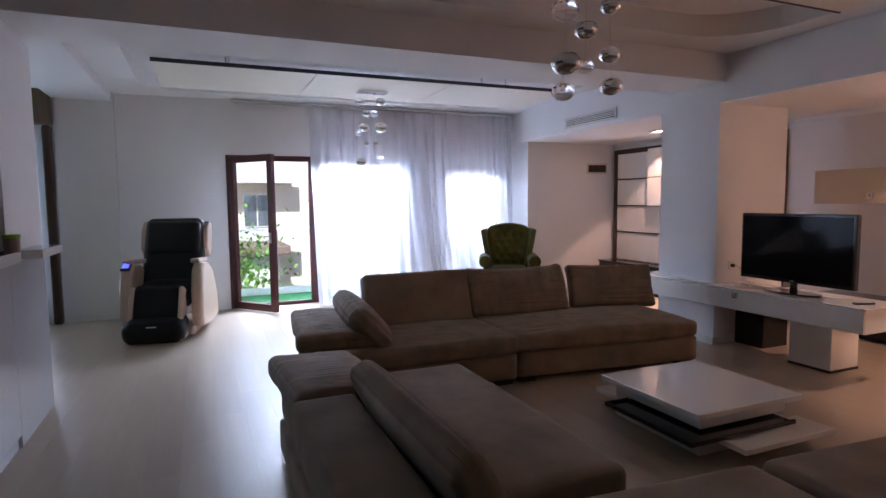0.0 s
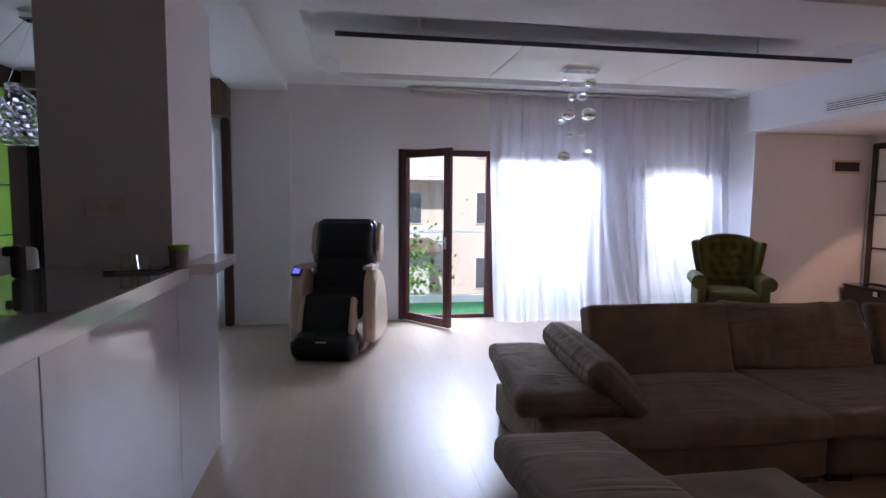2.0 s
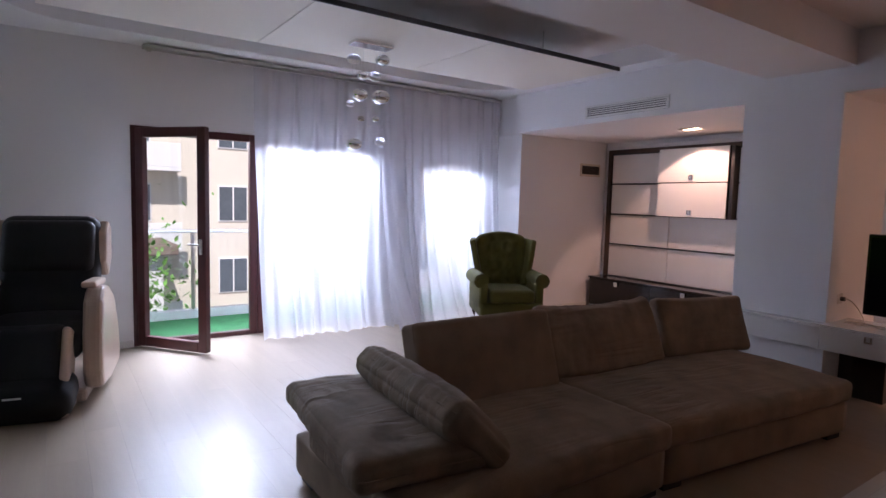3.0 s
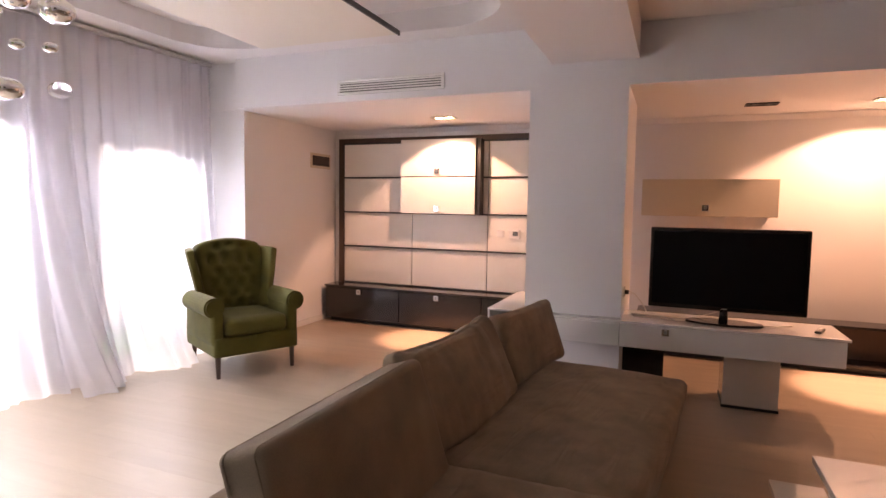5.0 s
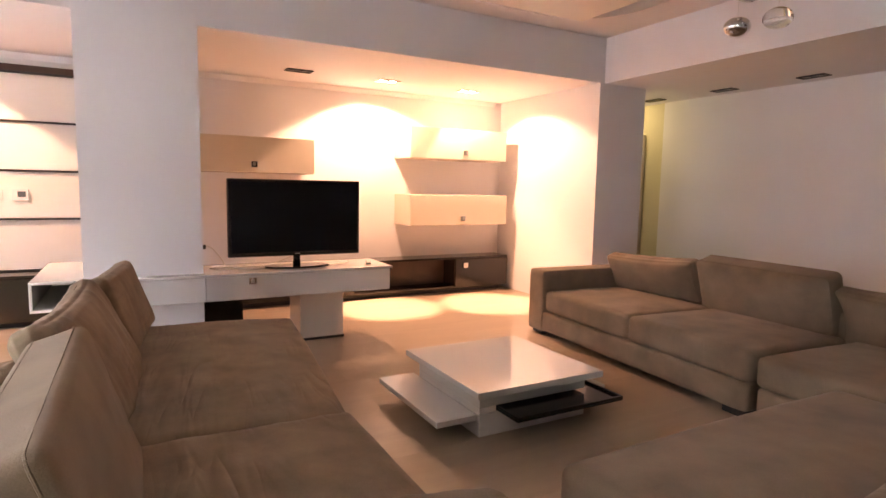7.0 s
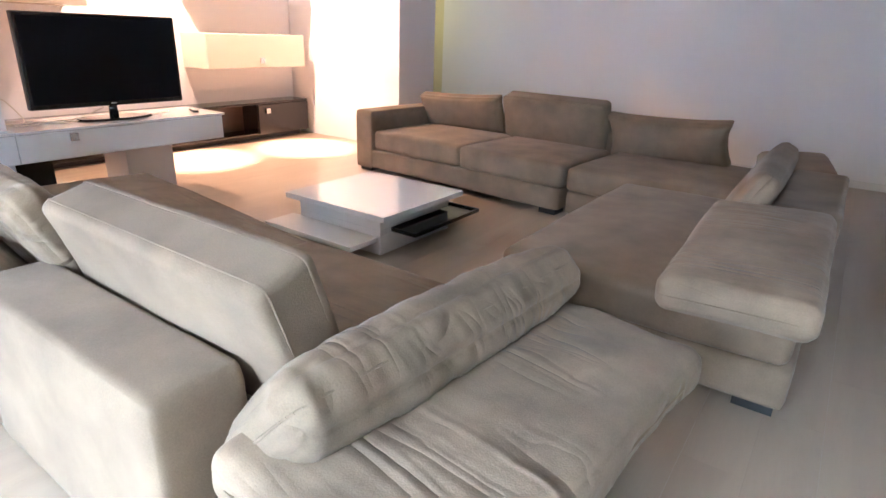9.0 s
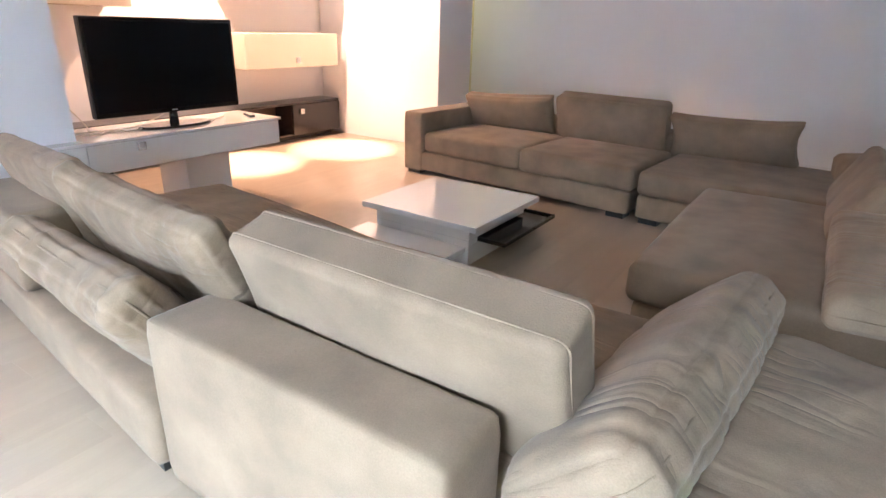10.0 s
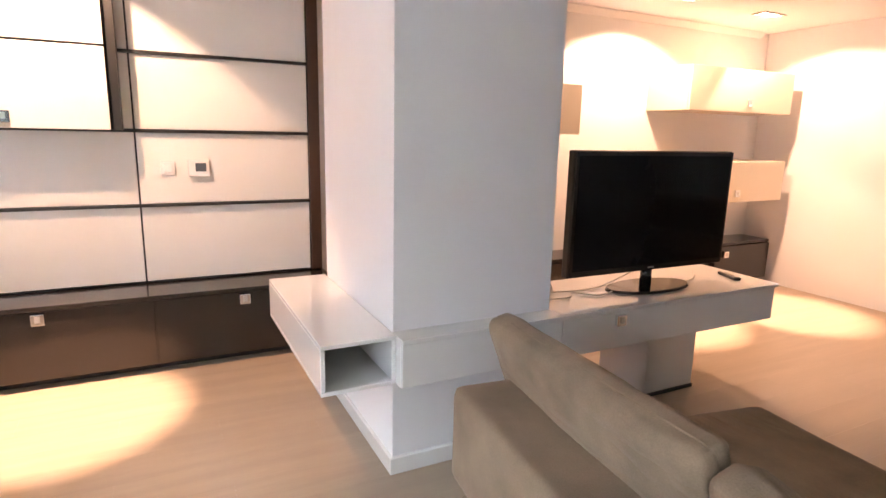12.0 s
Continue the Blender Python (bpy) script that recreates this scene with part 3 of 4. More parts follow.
def downlight(x, y, z, turn, lit):
    t = thing("recessed_light", pose(x, y, z, 0, 0, turn), "square double recessed ceiling light, " + ("lit" if lit else "unlit"), "ceiling light", "recessed ceiling lights")
    part("backing", bx(-0.12, 0.12, -0.06, 0.06, -0.003, 0.0), BLACK, t)
    for a, b, c, d in ((-0.13, 0.13, 0.05, 0.065), (-0.13, 0.13, -0.065, -0.05), (-0.13, -0.115, -0.05, 0.05), (0.115, 0.13, -0.05, 0.05)):
        part("frame", bx(a, b, c, d, -0.012, -0.0032, 0.002), STEEL if lit else BLACK, t)
    for s in (-1, 1):
        part("bulb", rod((s * 0.055, 0, -0.009), (s * 0.055, 0, -0.0035), 0.035), BULB if lit else BLACKLAC, t)


for x, y, lit in ((5.98, 6.2, 1), (6.04, 3.22, 0), (6.06, 2.27, 1), (6.12, 1.24, 1)):
    downlight(x, y, 2.409, 90, lit)
for x in (1.64, 2.55, 3.50, 4.42, -0.4, -1.6):
    downlight(x, -0.96, 2.405, 0, 0)
downlight(5.355, -0.95, 2.409, 0, 0)

# television bench round the column
bench = thing("tv_bench", pose(4.78, 3.9, 0), "long white lacquered television bench wrapped round the column", "tv bench")
part("top", bx(-0.01, 0.52, -1.14, 0.342, 0.607, 0.625, 0.003), LACQUER, bench)
part("body", bx(0.021, 0.50, -1.12, 0.342, 0.42, 0.606, 0.003), LACQUER, bench)
part("band", bx(-0.01, 0.102, 0.343, 1.11, 0.607, 0.625, 0.002), LACQUER, bench)
part("band", bx(0.021, 0.102, 0.343, 1.107, 0.42, 0.606, 0.002), LACQUER, bench)
dr = part("drawer_front", bx(0.0, 0.019, -1.12, 0.34, 0.425, 0.603, 0.003), LACQUER, bench)
square_knob(dr, 0.0, 0.013, 0.565, 0.055)
part("drawer_front", bx(0.0, 0.019, 0.344, 1.107, 0.425, 0.603, 0.003), LACQUER, bench)
lg = part("leg_box", bx(0.19, 0.55, -0.77, -0.40, 0.02, 0.419, 0.004), LACQUER, bench)
part("foot", bx(0.185, 0.555, -0.775, -0.395, 0, 0.02), BLACK, lg)
part("dark_support", bx(0.40, 0.75, 0.02, 0.34, 0.0, 0.419, 0.004), BLACKLAC, bench, "black gloss support block")
stub = thing("open_shelf_box", pose(4.84, 5.01, 0.42), "white open-fronted shelf box fixed to the column", "shelf")
part("top", bx(-0.005, 1.05, 0.0, 0.30, 0.187, 0.205, 0.003), LACQUER, stub)
part("bottom", bx(0, 1.05, 0.0, 0.30, 0.0, 0.018, 0.003), LACQUER, stub)
part("side", bx(0, 1.05, 0.282, 0.30, 0.019, 0.186, 0.003), LACQUER, stub)
part("side", bx(0, 1.05, 0.0, 0.018, 0.019, 0.186, 0.003), LACQUER, stub)
part("back_panel", bx(1.03, 1.05, 0.019, 0.281, 0.019, 0.186), LACQUER, stub)
tagged(solid("trim_column_base", bx(4.87, 5.87, 4.24, 5.02, 0, 0.075, 0.004), LACQUER), "white skirting round the column", "baseboard", kind="structure")

tv = thing("television", pose(5.0, 3.515, 0.626, 0, 0, -91), "black flat-screen television on an oval glossy stand", "television")
part("housing", bx(-0.535, 0.535, 0.0, 0.05, 0.09, 0.71, 0.008), BLACK, tv)
part("bezel", bx(-0.53, 0.53, -0.008, -0.0005, 0.095, 0.705, 0.002), BLACKLAC, tv)
part("screen", bx(-0.51, 0.51, -0.0105, -0.0085, 0.125, 0.685), SCREEN, tv)
part("maker_mark", bx(-0.02, 0.02, -0.0105, -0.0085, 0.106, 0.113), STEEL, tv)
part("neck", rod((0, 0.02, 0.012), (0, 0.02, 0.12), 0.032, 0.028), BLACKLAC, tv, smooth=True)
part("stand", moved(rod((0, 0, 0), (0, 0, 0.014), 0.27, 0.26, 40), Matrix.Translation((0, 0.0, 0)) @ Matrix.Diagonal((1, 0.45, 1, 1))), BLACKLAC, tv)
rc = thing("remote_control", pose(4.98, 2.90, 0.626, 0, 0, 70), "black remote control lying on the bench", "remote control")
part("body", bx(-0.022, 0.022, -0.08, 0.08, 0, 0.016, 0.005), BLACK, rc)
for k in range(5):
    part("button", bx(-0.012, 0.012, -0.06 + k * 0.026, -0.045 + k * 0.026, 0.0162, 0.018), STEEL, rc)


def cord(name, pts, r, label):
    c = bpy.data.curves.new(name, "CURVE")
    c.dimensions, c.bevel_depth, c.bevel_resolution = "3D", r, 2
    s = c.splines.new("NURBS")
    s.points.add(len(pts) - 1)
    for p, q in zip(s.points, pts):
        p.co = (*q, 1)
    s.use_endpoint_u, s.order_u = True, 3
    c.materials.append(CABLE)
    return tagged(new(name, c), label, "cable")


cord("power_cable", [(5.1, 4.243, 0.80), (5.1, 4.18, 0.82), (5.12, 4.1, 0.72), (5.1, 4.05, 0.632), (5.05, 4.15, 0.632), (5.12, 4.2, 0.632), (5.05, 3.9, 0.632), (5.1, 3.7, 0.632), (5.08, 3.55, 0.70)], 0.004,
     "pale power cable curling on the bench")
cord("power_cable", [(5.0, 4.16, 0.632), (4.95, 4.05, 0.632), (5.08, 3.98, 0.632), (4.93, 3.9, 0.632), (5.0, 3.75, 0.632), (5.1, 3.4, 0.632), (4.95, 3.2, 0.632), (5.1, 3.05, 0.632)], 0.004,
     "pale power cable lying on the bench")
so = thing("wall_socket", pose(5.1, 4.243, 0.76), "white wall socket on the column", "socket")
part("plate", bx(-0.04, 0.04, -0.01, 0, 0, 0.08, 0.003), LACQUER, so)
part("plug", rod((0, -0.04, 0.04), (0, -0.0105, 0.04), 0.018), BLACK, so)

# ---- sofas ----


def cushion(name, m, w, d, h, label, seed, crease=0.012, pillow=0.55, along=(3, 10, 3), r=0.0, n=44, pinch=0.0, bow=0.0, group="loose sofa cushions"):
    """A stuffed cushion lying flat at its own pose, thickness h."""
    r = r or min(h * 0.3, 0.045)
    pillow *= 0.75
    ob = solid(name, soft(w, d, h, r, h * 0.06, crease, seed, n, along, pillow, pinch, bow), CREASED if crease > 0.009 else SUEDE, smooth=True)
    ob.matrix_basis = m
    rim = [(math.copysign(w / 2 - r, a) + r * math.cos(t), math.copysign(d / 2 - r, b) + r * math.sin(t)) for a, b, t0 in ((1, 1, 0), (-1, 1, 90), (-1, -1, 180), (1, -1, 270))
           for t in (radians(t0 + 15 * k) for k in range(7))]
    rim = [(px + (qx - px) * k / 8, py + (qy - py) * k / 8) for (px, py), (qx, qy) in zip(rim, rim[1:] + rim[:1]) for k in range(8 if abs(qx - px) + abs(qy - py) > 0.05 else 1)]
    rim = [(px * (1 - pinch * (1 - (2 * py / d) ** 2)), py * (1 - 1.6 * pinch * (1 - (2 * px / w) ** 2)) + bow * ((2 * px / w) ** 2 - 0.4)) for px, py in rim]
    for z in ((h / 2 - r, r - h / 2) if pillow < 0.2 else (0.0,)):
        bm = None
        for p, q in zip(rim, rim[1:] + rim[:1]):
            bm = rod((*p, z), (*q, z), 0.004, None, 6, bm)
        part("piping", bm, SUEDE, ob)
    return tagged(ob, label, "cushion", group)


def sofa_base(t, x0, x1, y0, y1, z=0.27):
    part("base", moved(soft(x1 - x0, y1 - y0, z - 0.04, 0.025, 0, 0.003, 1, 20), Matrix.Translation(((x0 + x1) / 2, (y0 + y1) / 2, (z + 0.04) / 2))), SUEDE, t, smooth=True)
    for x in (x0 + 0.1, x1 - 0.1):
        for y in (y0 + 0.1, y1 - 0.1):
            part("foot", bx(x - 0.07, x + 0.07, y - 0.07, y + 0.07, 0, 0.045), BLACK, t, "flat black foot")


def seat_pad(t, x0, x1, y0, y1, z0, z1, seed, crease=0.008, along=(2, 8, 2), r=0.06, puff=0.03, n=34):
    part("seat_cushion", moved(soft(x1 - x0, y1 - y0, z1 - z0, r, puff, crease, seed, n, along), Matrix.Translation(((x0 + x1) / 2, (y0 + y1) / 2, (z0 + z1) / 2))), CREASED if crease > 0.007 else SUEDE, t, smooth=True)


def backrest(t, x0, x1, y0, y1, z0, z1, seed):
    part("backrest", moved(soft(x1 - x0, y1 - y0, z1 - z0, 0.03, 0.0, 0.004, seed, 24, (3, 3, 3)), Matrix.Translation(((x0 + x1) / 2, (y0 + y1) / 2, (z0 + z1) / 2))), SUEDE, t, smooth=True)


# sofa under the window side: two modules
sa = thing("sofa_module", pose(2.60, 5.19, 0, 0, 0, -6.5), "taupe suede sofa module with a low back at one end", "sofa", "sofa modules")
sofa_base(sa, 0.0, 1.74, -1.20, 0.0, 0.26)
seat_pad(sa, -0.09, 1.72, -1.24, -0.28, 0.26, 0.405, 3, 0.010, (1.5, 6, 2), r=0.045)
backrest(sa, 1.12, 1.83, -0.26, 0.0, 0.262, 0.595, 5)
sb = thing("sofa_module", pose(0.86, 5.19, 0), "taupe suede sofa module with a box backrest", "sofa", "sofa modules")
sofa_base(sb, 0.04, 1.60, -1.20, -0.02, 0.26)
seat_pad(sb, 0.01, 1.60, -1.24, -0.27, 0.26, 0.405, 8, 0.012, (2, 7, 2), r=0.045)
backrest(sb, 0.70, 1.70, -0.25, -0.01, 0.03, 0.585, 9)

cushion("back_cushion", pose(1.92, 4.845, 0.60, 72, 0, 0), 0.98, 0.48, 0.17, "taupe suede back cushion leaning on a box backrest", 2, 0.006, 0.0, r=0.03)
cushion("back_cushion", pose(2.96, 4.86, 0.595, 64, 0, -5), 1.04, 0.48, 0.16, "slumped creased taupe back cushion", 4, 0.022, 0.6, (9, 4, 3), n=64, bow=0.03)
cushion("back_cushion", pose(4.00, 4.755, 0.595, 71, 2, -6.5), 0.98, 0.44, 0.13, "taupe suede back cushion leaning on the low back", 6, 0.010, 0.3, (6, 3, 3), pinch=0.03)
cushion("sagging_cushion", pose(3.07, 5.015, 0.435, 54, 3, -6.5), 1.08, 0.42, 0.20, "floppy taupe cushion slumped behind the sofa back", 11, 0.026, 0.6, (8, 4, 3), n=64, bow=0.07)
cushion("seat_pad_loose", pose(1.095, 4.62, 0.475, 0, 0, -6), 0.59, 1.10, 0.15, "wrinkled taupe pad lying on the sofa end", 13, 0.022, 0.35, (7, 6, 3), n=64)
cushion("bolster_cushion", pose(1.32, 4.56, 0.54, 0, 46, -5), 0.38, 1.04, 0.21, "long creased taupe cushion leaning on the sofa end", 15, 0.012, 0.5, (3.5, 22, 4), r=0.06, n=72)

# sofa along the plain wall, standing slightly askew
WALL_SOFA = pose(4.50, 1.50, 0, 0, 0, -4.3)
sc = thing("corner_sofa", WALL_SOFA, "long taupe suede sofa with one square arm", "sofa", "sofa modules")
sofa_base(sc, -2.25, 0.0, -1.10, 0.0, 0.22)
part("arm", moved(soft(0.23, 1.12, 0.55, 0.025, 0, 0.003, 2, 22), Matrix.Translation((-0.115, -0.55, 0.305))), SUEDE, sc, smooth=True)
backrest(sc, -2.25, -0.235, -1.10, -0.90, 0.22, 0.56, 12)
seat_pad(sc, -1.275, -0.235, -0.89, -0.005, 0.22, 0.405, 21, 0.004, r=0.04, puff=0.02)
seat_pad(sc, -2.26, -1.28, -0.89, 0.005, 0.22, 0.405, 22, 0.004, r=0.04, puff=0.02)
sd = thing("sofa_module", WALL_SOFA, "taupe suede sofa module beside the long sofa", "sofa", "sofa modules")
sofa_base(sd, -3.62, -2.31, -1.10, 0.0, 0.22)
seat_pad(sd, -3.63, -2.30, -1.10, 0.01, 0.22, 0.40, 23, 0.004, r=0.04, puff=0.015)
cushion("back_cushion", pose(3.79, 0.70, 0.565, 70, 3, -3), 0.97, 0.36, 0.20, "small taupe suede back cushion beside the arm", 31, 0.006, 0.6, r=0.03, pinch=0.06)
cushion("back_cushion", pose(2.75, 0.76, 0.59, 74, 0, -4), 1.00, 0.42, 0.20, "plump taupe suede back cushion", 32, 0.006, 0.25, r=0.035)
cushion("back_cushion", pose(1.745, 0.80, 0.56, 68, 2, -3), 0.97, 0.38, 0.19, "taupe suede back cushion with a dipping top edge", 33, 0.006, 0.6, r=0.03, pinch=0.09)
cushion("corner_pad", pose(0.80, 1.22, 0.50, -6, 4, 12), 0.42, 0.52, 0.19, "thick taupe pad lying at the sofa corner", 46, 0.008, 0.2, (3, 8, 3))

# chaise
se = thing("sofa_module", pose(0.53, 1.84, 0), "deep taupe suede chaise module with a box backrest", "sofa", "sofa modules")
sofa_base(se, 0.0, 1.16, 0.0, 1.63, 0.22)
seat_pad(se, 0.02, 1.19, 0.0, 1.66, 0.22, 0.405, 41, 0.006, (3, 3, 2), r=0.045)
backrest(se, -0.03, 0.255, -0.26, 0.80, 0.40, 0.60, 43)
cushion("sofa_pad", pose(0.76, 3.16, 0.505, -4, 2, 1), 0.50, 1.02, 0.16, "wrinkled taupe pad lying across the chaise end", 44, 0.010, 0.3, (4, 6, 3))
cushion("back_cushion", pose(0.905, 2.09, 0.56, 0, 62, 1), 0.38, 1.18, 0.16, "long taupe back cushion leaning on the chaise backrest", 45, 0.008, 0.4, (3, 8, 3))

# coffee table
ct = thing("coffee_table", pose(3.09, 2.79, 0), "low white lacquered coffee table with a black sliding tray", "coffee table")
part("tabletop", bx(-0.43, 0.43, -0.42, 0.42, 0.238, 0.275, 0.004), LACQUER, ct)
part("block", bx(-0.35, 0.36, -0.36, 0.36, 0.158, 0.2375, 0.004), LACQUER, ct)
part("block_base", bx(-0.35, 0.36, -0.36, 0.36, 0.0, 0.126, 0.004), LACQUER, ct)
part("block_side", bx(-0.348, 0.358, 0.255, 0.358, 0.1265, 0.1575), LACQUER, ct)
part("low_shelf", bx(-0.33, 0.43, 0.361, 0.60, 0.085, 0.118, 0.004), LACQUER, ct)
part("low_shelf", bx(-0.27, 0.46, -0.60, -0.361, 0.085, 0.118, 0.004), LACQUER, ct)
tr = part("tray", bx(-0.535, 0.30, -0.475, 0.25, 0.128, 0.140, 0.003), BLACKLAC, ct, "black gloss sliding tray")
for a, b, c, d in ((-0.535, -0.52, -0.475, 0.25), (-0.519, -0.352, 0.235, 0.25), (-0.519, 0.30, -0.475, -0.46)):
    part("lip", bx(a, b, c, d, 0.1402, 0.154, 0.002), BLACKLAC, tr)

# ---- green wing chair ----
ac = thing("wing_chair", pose(4.38, 7.52, 0, 0, 0, -27), "olive green velvet wing chair with a buttoned back", "armchair")
for x in (-0.33, 0.33):
    part("leg", rod((x, -0.35, 0), (x, -0.34, 0.19), 0.016, 0.024), WENGE, ac)
    part("leg", rod((x * 0.95, 0.33, 0), (x * 0.95, 0.30, 0.19), 0.016, 0.024), WENGE, ac)
part("seat_frame", moved(soft(0.74, 0.76, 0.17, 0.02, 0, 0.002, 1, 16), Matrix.Translation((0, -0.01, 0.265))), VELVET, ac, smooth=True)
part("seat_cushion", moved(soft(0.54, 0.62, 0.15, 0.05, 0.02, 0.004, 2, 24), Matrix.Translation((0, -0.09, 0.42))), VELVET, ac, smooth=True)
bk = soft(0.62, 0.74, 0.14, 0.05, 0.01, 0.0, 3, 40)
buttons = [((i - 1.5 + (0.5 if j % 2 else 0)) * 0.125, -0.20 + j * 0.10) for j in range(6) for i in range(4) if not (j % 2 and i == 3)]
for v in bk.verts:
    if v.co.z > 0:
        near = min((v.co.x - bx_) ** 2 + (v.co.y - by_) ** 2 for bx_, by_ in buttons)
        v.co.z -= 0.035 * math.exp(-near / 0.0011)
        v.co.z += 0.012 * (1 - math.exp(-near / 0.004))
    v.co.y += 0.05 * (1 - (v.co.x / 0.28) ** 2) * (1 if v.co.y > 0.2 else 0)
back = part("backrest", moved(bk, Matrix.Translation((0, 0.27, 0.72)) @ Matrix.Rotation(radians(80), 4, "X")), VELVET, ac, smooth=True)
for x_, y_ in buttons:
    p = Matrix.Translation((0, 0.27, 0.72)) @ Matrix.Rotation(radians(80), 4, "X") @ Vector((x_, y_, 0.045))
    part("button", ball(p, 0.013, 8, 0.7), VELVET, back)
for s in (-1, 1):
    wing = extrude_profile([(-0.02, 0.52), (0.10, 0.48), (0.30, 0.5), (0.38, 1.04), (0.30, 1.08), (0.06, 1.07), (0.03, 0.85), (0.02, 0.7)], 0.07, 0.02, 3)
    part("wing", moved(wing, Matrix.Translation((s * 0.185, 0.02, 0)) @ Matrix.Rotation(radians(s * 14), 4, "Z") @ Matrix.Rotation(radians(s * 12.5), 4, "Y")), VELVET, ac, smooth=False)
    part("arm_side", moved(soft(0.10, 0.70, 0.34, 0.03, 0, 0.002, 4, 16), Matrix.Translation((s * 0.33, -0.02, 0.44))), VELVET, ac, smooth=True)
    arm = rod((s * 0.36, -0.37, 0.60), (s * 0.36, 0.22, 0.60), 0.085, None, 24)
    bmesh.ops.bevel(arm, geom=[e for e in arm.edges if len(e.link_faces) == 2 and any(len(f.verts) > 6 for f in e.link_faces)], offset=0.015, segments=2, affect="EDGES")
    ar = part("armrest", arm, VELVET, ac, smooth=False)
    part("piping", rod((s * 0.36, -0.374, 0.60), (s * 0.36, -0.371, 0.60), 0.05, 0.05, 20), VELVET, ar)

# ---- massage chair ----
mc = thing("massage_chair", pose(-0.20, 7.42, 0, 0, 0, -12), "black leather massage chair with champagne side shells", "massage chair")
part("base_plate", bx(-0.30, 0.32, -0.35, 0.50, 0, 0.10, 0.03), CHAMPAGNE, mc)
for s in (-1, 1):
    shell = extrude_profile([(-0.36, 0.10), (-0.42, 0.22), (-0.40, 0.52), (-0.34, 0.74), (-0.22, 0.82), (0.0, 0.80), (0.22, 0.70), (0.40, 0.45), (0.48, 0.20), (0.44, 0.08), (0.0, 0.06)], 0.13, 0.045, 3)
    sh = part("side_shell", moved(shell, Matrix.Translation((s * 0.37, 0, 0))), CHAMPAGNE, mc)
    part("arm_pad", moved(soft(0.10, 0.46, 0.05, 0.02, 0, 0, 1, 10), Matrix.Translation((s * 0.335, -0.05, 0.825)) @ Matrix.Rotation(radians(-3), 4, "X")), CHAMPAGNE, sh, smooth=True)
    hs = extrude_profile([(0.30, 0.82), (0.18, 0.95), (0.24, 1.18), (0.36, 1.27), (0.48, 1.22), (0.46, 0.95)], 0.07, 0.02, 2)
    part("head_shell", moved(hs, Matrix.Translation((s * 0.345, 0.06, 0))), CHAMPAGNE, mc)
part("backrest", moved(soft(0.66, 0.92, 0.24, 0.09, 0.02, 0.006, 6, 30), Matrix.Translation((0, 0.26, 0.86)) @ Matrix.Rotation(radians(68), 4, "X")), LEATHER, mc, smooth=True)
part("headrest", moved(soft(0.60, 0.42, 0.13, 0.06, 0.02, 0.004, 7, 20), Matrix.Translation((0, 0.23, 1.07)) @ Matrix.Rotation(radians(70), 4, "X")), LEATHER, mc, smooth=True)
part("seat", moved(soft(0.60, 0.64, 0.20, 0.07, 0.02, 0.006, 8, 24), Matrix.Translation((0, -0.10, 0.47)) @ Matrix.Rotation(radians(10), 4, "X")), LEATHER, mc, smooth=True)
part("leg_rest", moved(soft(0.50, 0.46, 0.20, 0.07, 0.02, 0.006, 9, 24), Matrix.Translation((-0.02, -0.44, 0.36)) @ Matrix.Rotation(radians(66), 4, "X")), LEATHER, mc, smooth=True)
for s in (-1, 1):
    part("leg_shell", moved(soft(0.06, 0.40, 0.22, 0.03, 0, 0, 1, 12), Matrix.Translation((-0.02 + s * 0.25, -0.44, 0.36)) @ Matrix.Rotation(radians(66), 4, "X")), CHAMPAGNE, mc, smooth=True)
fr = part("foot_rest", moved(soft(0.62, 0.36, 0.23, 0.09, 0.02, 0.004, 10, 22), Matrix.Translation((-0.02, -0.56, 0.14)) @ Matrix.Rotation(radians(18), 4, "X")), LEATHER, mc, smooth=True)
part("rim", moved(soft(0.58, 0.30, 0.05, 0.02, 0, 0, 1, 12), Matrix.Translation((-0.02, -0.54, 0.035))), CHAMPAGNE, fr, smooth=True)
part("maker_mark", moved(bx(-0.05, 0.05, -0.001, 0.001, -0.006, 0.006), Matrix.Translation((-0.02, -0.735, 0.19))), STEEL, fr)
rm = part("control_panel", moved(bx(-0.05, 0.05, -0.07, 0.07, 0, 0.03, 0.008), Matrix.Translation((-0.375, -0.27, 0.785)) @ Matrix.Rotation(radians(35), 4, "X")), BLACK, mc)
part("display", moved(bx(-0.035, 0.035, -0.05, 0.03, 0.0305, 0.033), Matrix.Translation((-0.375, -0.27, 0.785)) @ Matrix.Rotation(radians(35), 4, "X")), BLUELED, rm, "lit blue display")

# ---- breakfast bar and dining side ----
bar = thing("breakfast_bar", pose(-0.90, 0, 0), "white gloss breakfast bar with a thick pale top", "bar counter")
for ya, yb in ((0.60, 1.80), (1.803, 3.0), (3.003, 4.197)):
    part("front_panel", bx(-0.02, 0.0, ya, yb, 0.08, 1.13, 0.003), GLOSSPANEL, bar)
part("core", bx(-0.55, -0.021, 0.61, 4.197, 0.0, 1.13), GLOSSPANEL, bar)
part("end_panel", bx(-0.009, 0.0, 4.20, 5.017, 0.003, 1.13, 0.002), GLOSSPANEL, bar)
part("worktop", bx(-0.58, 0.05, 0.55, 4.197, 1.14, 1.205, 0.004), STONE, bar, "thick polished worktop")
part("worktop_edge", bx(0.0505, 0.06, 0.55, 4.197, 1.138, 1.206, 0.003), LACQUER, bar, "pale glossy edge band")
part("worktop_end", bx(0.0, 0.15, 4.30, 4.83, 1.15, 1.205, 0.004), LACQUER, bar)
sk = thing("double_socket", pose(-1.19, 4.197, 1.48), "white double wall socket on the column", "socket")
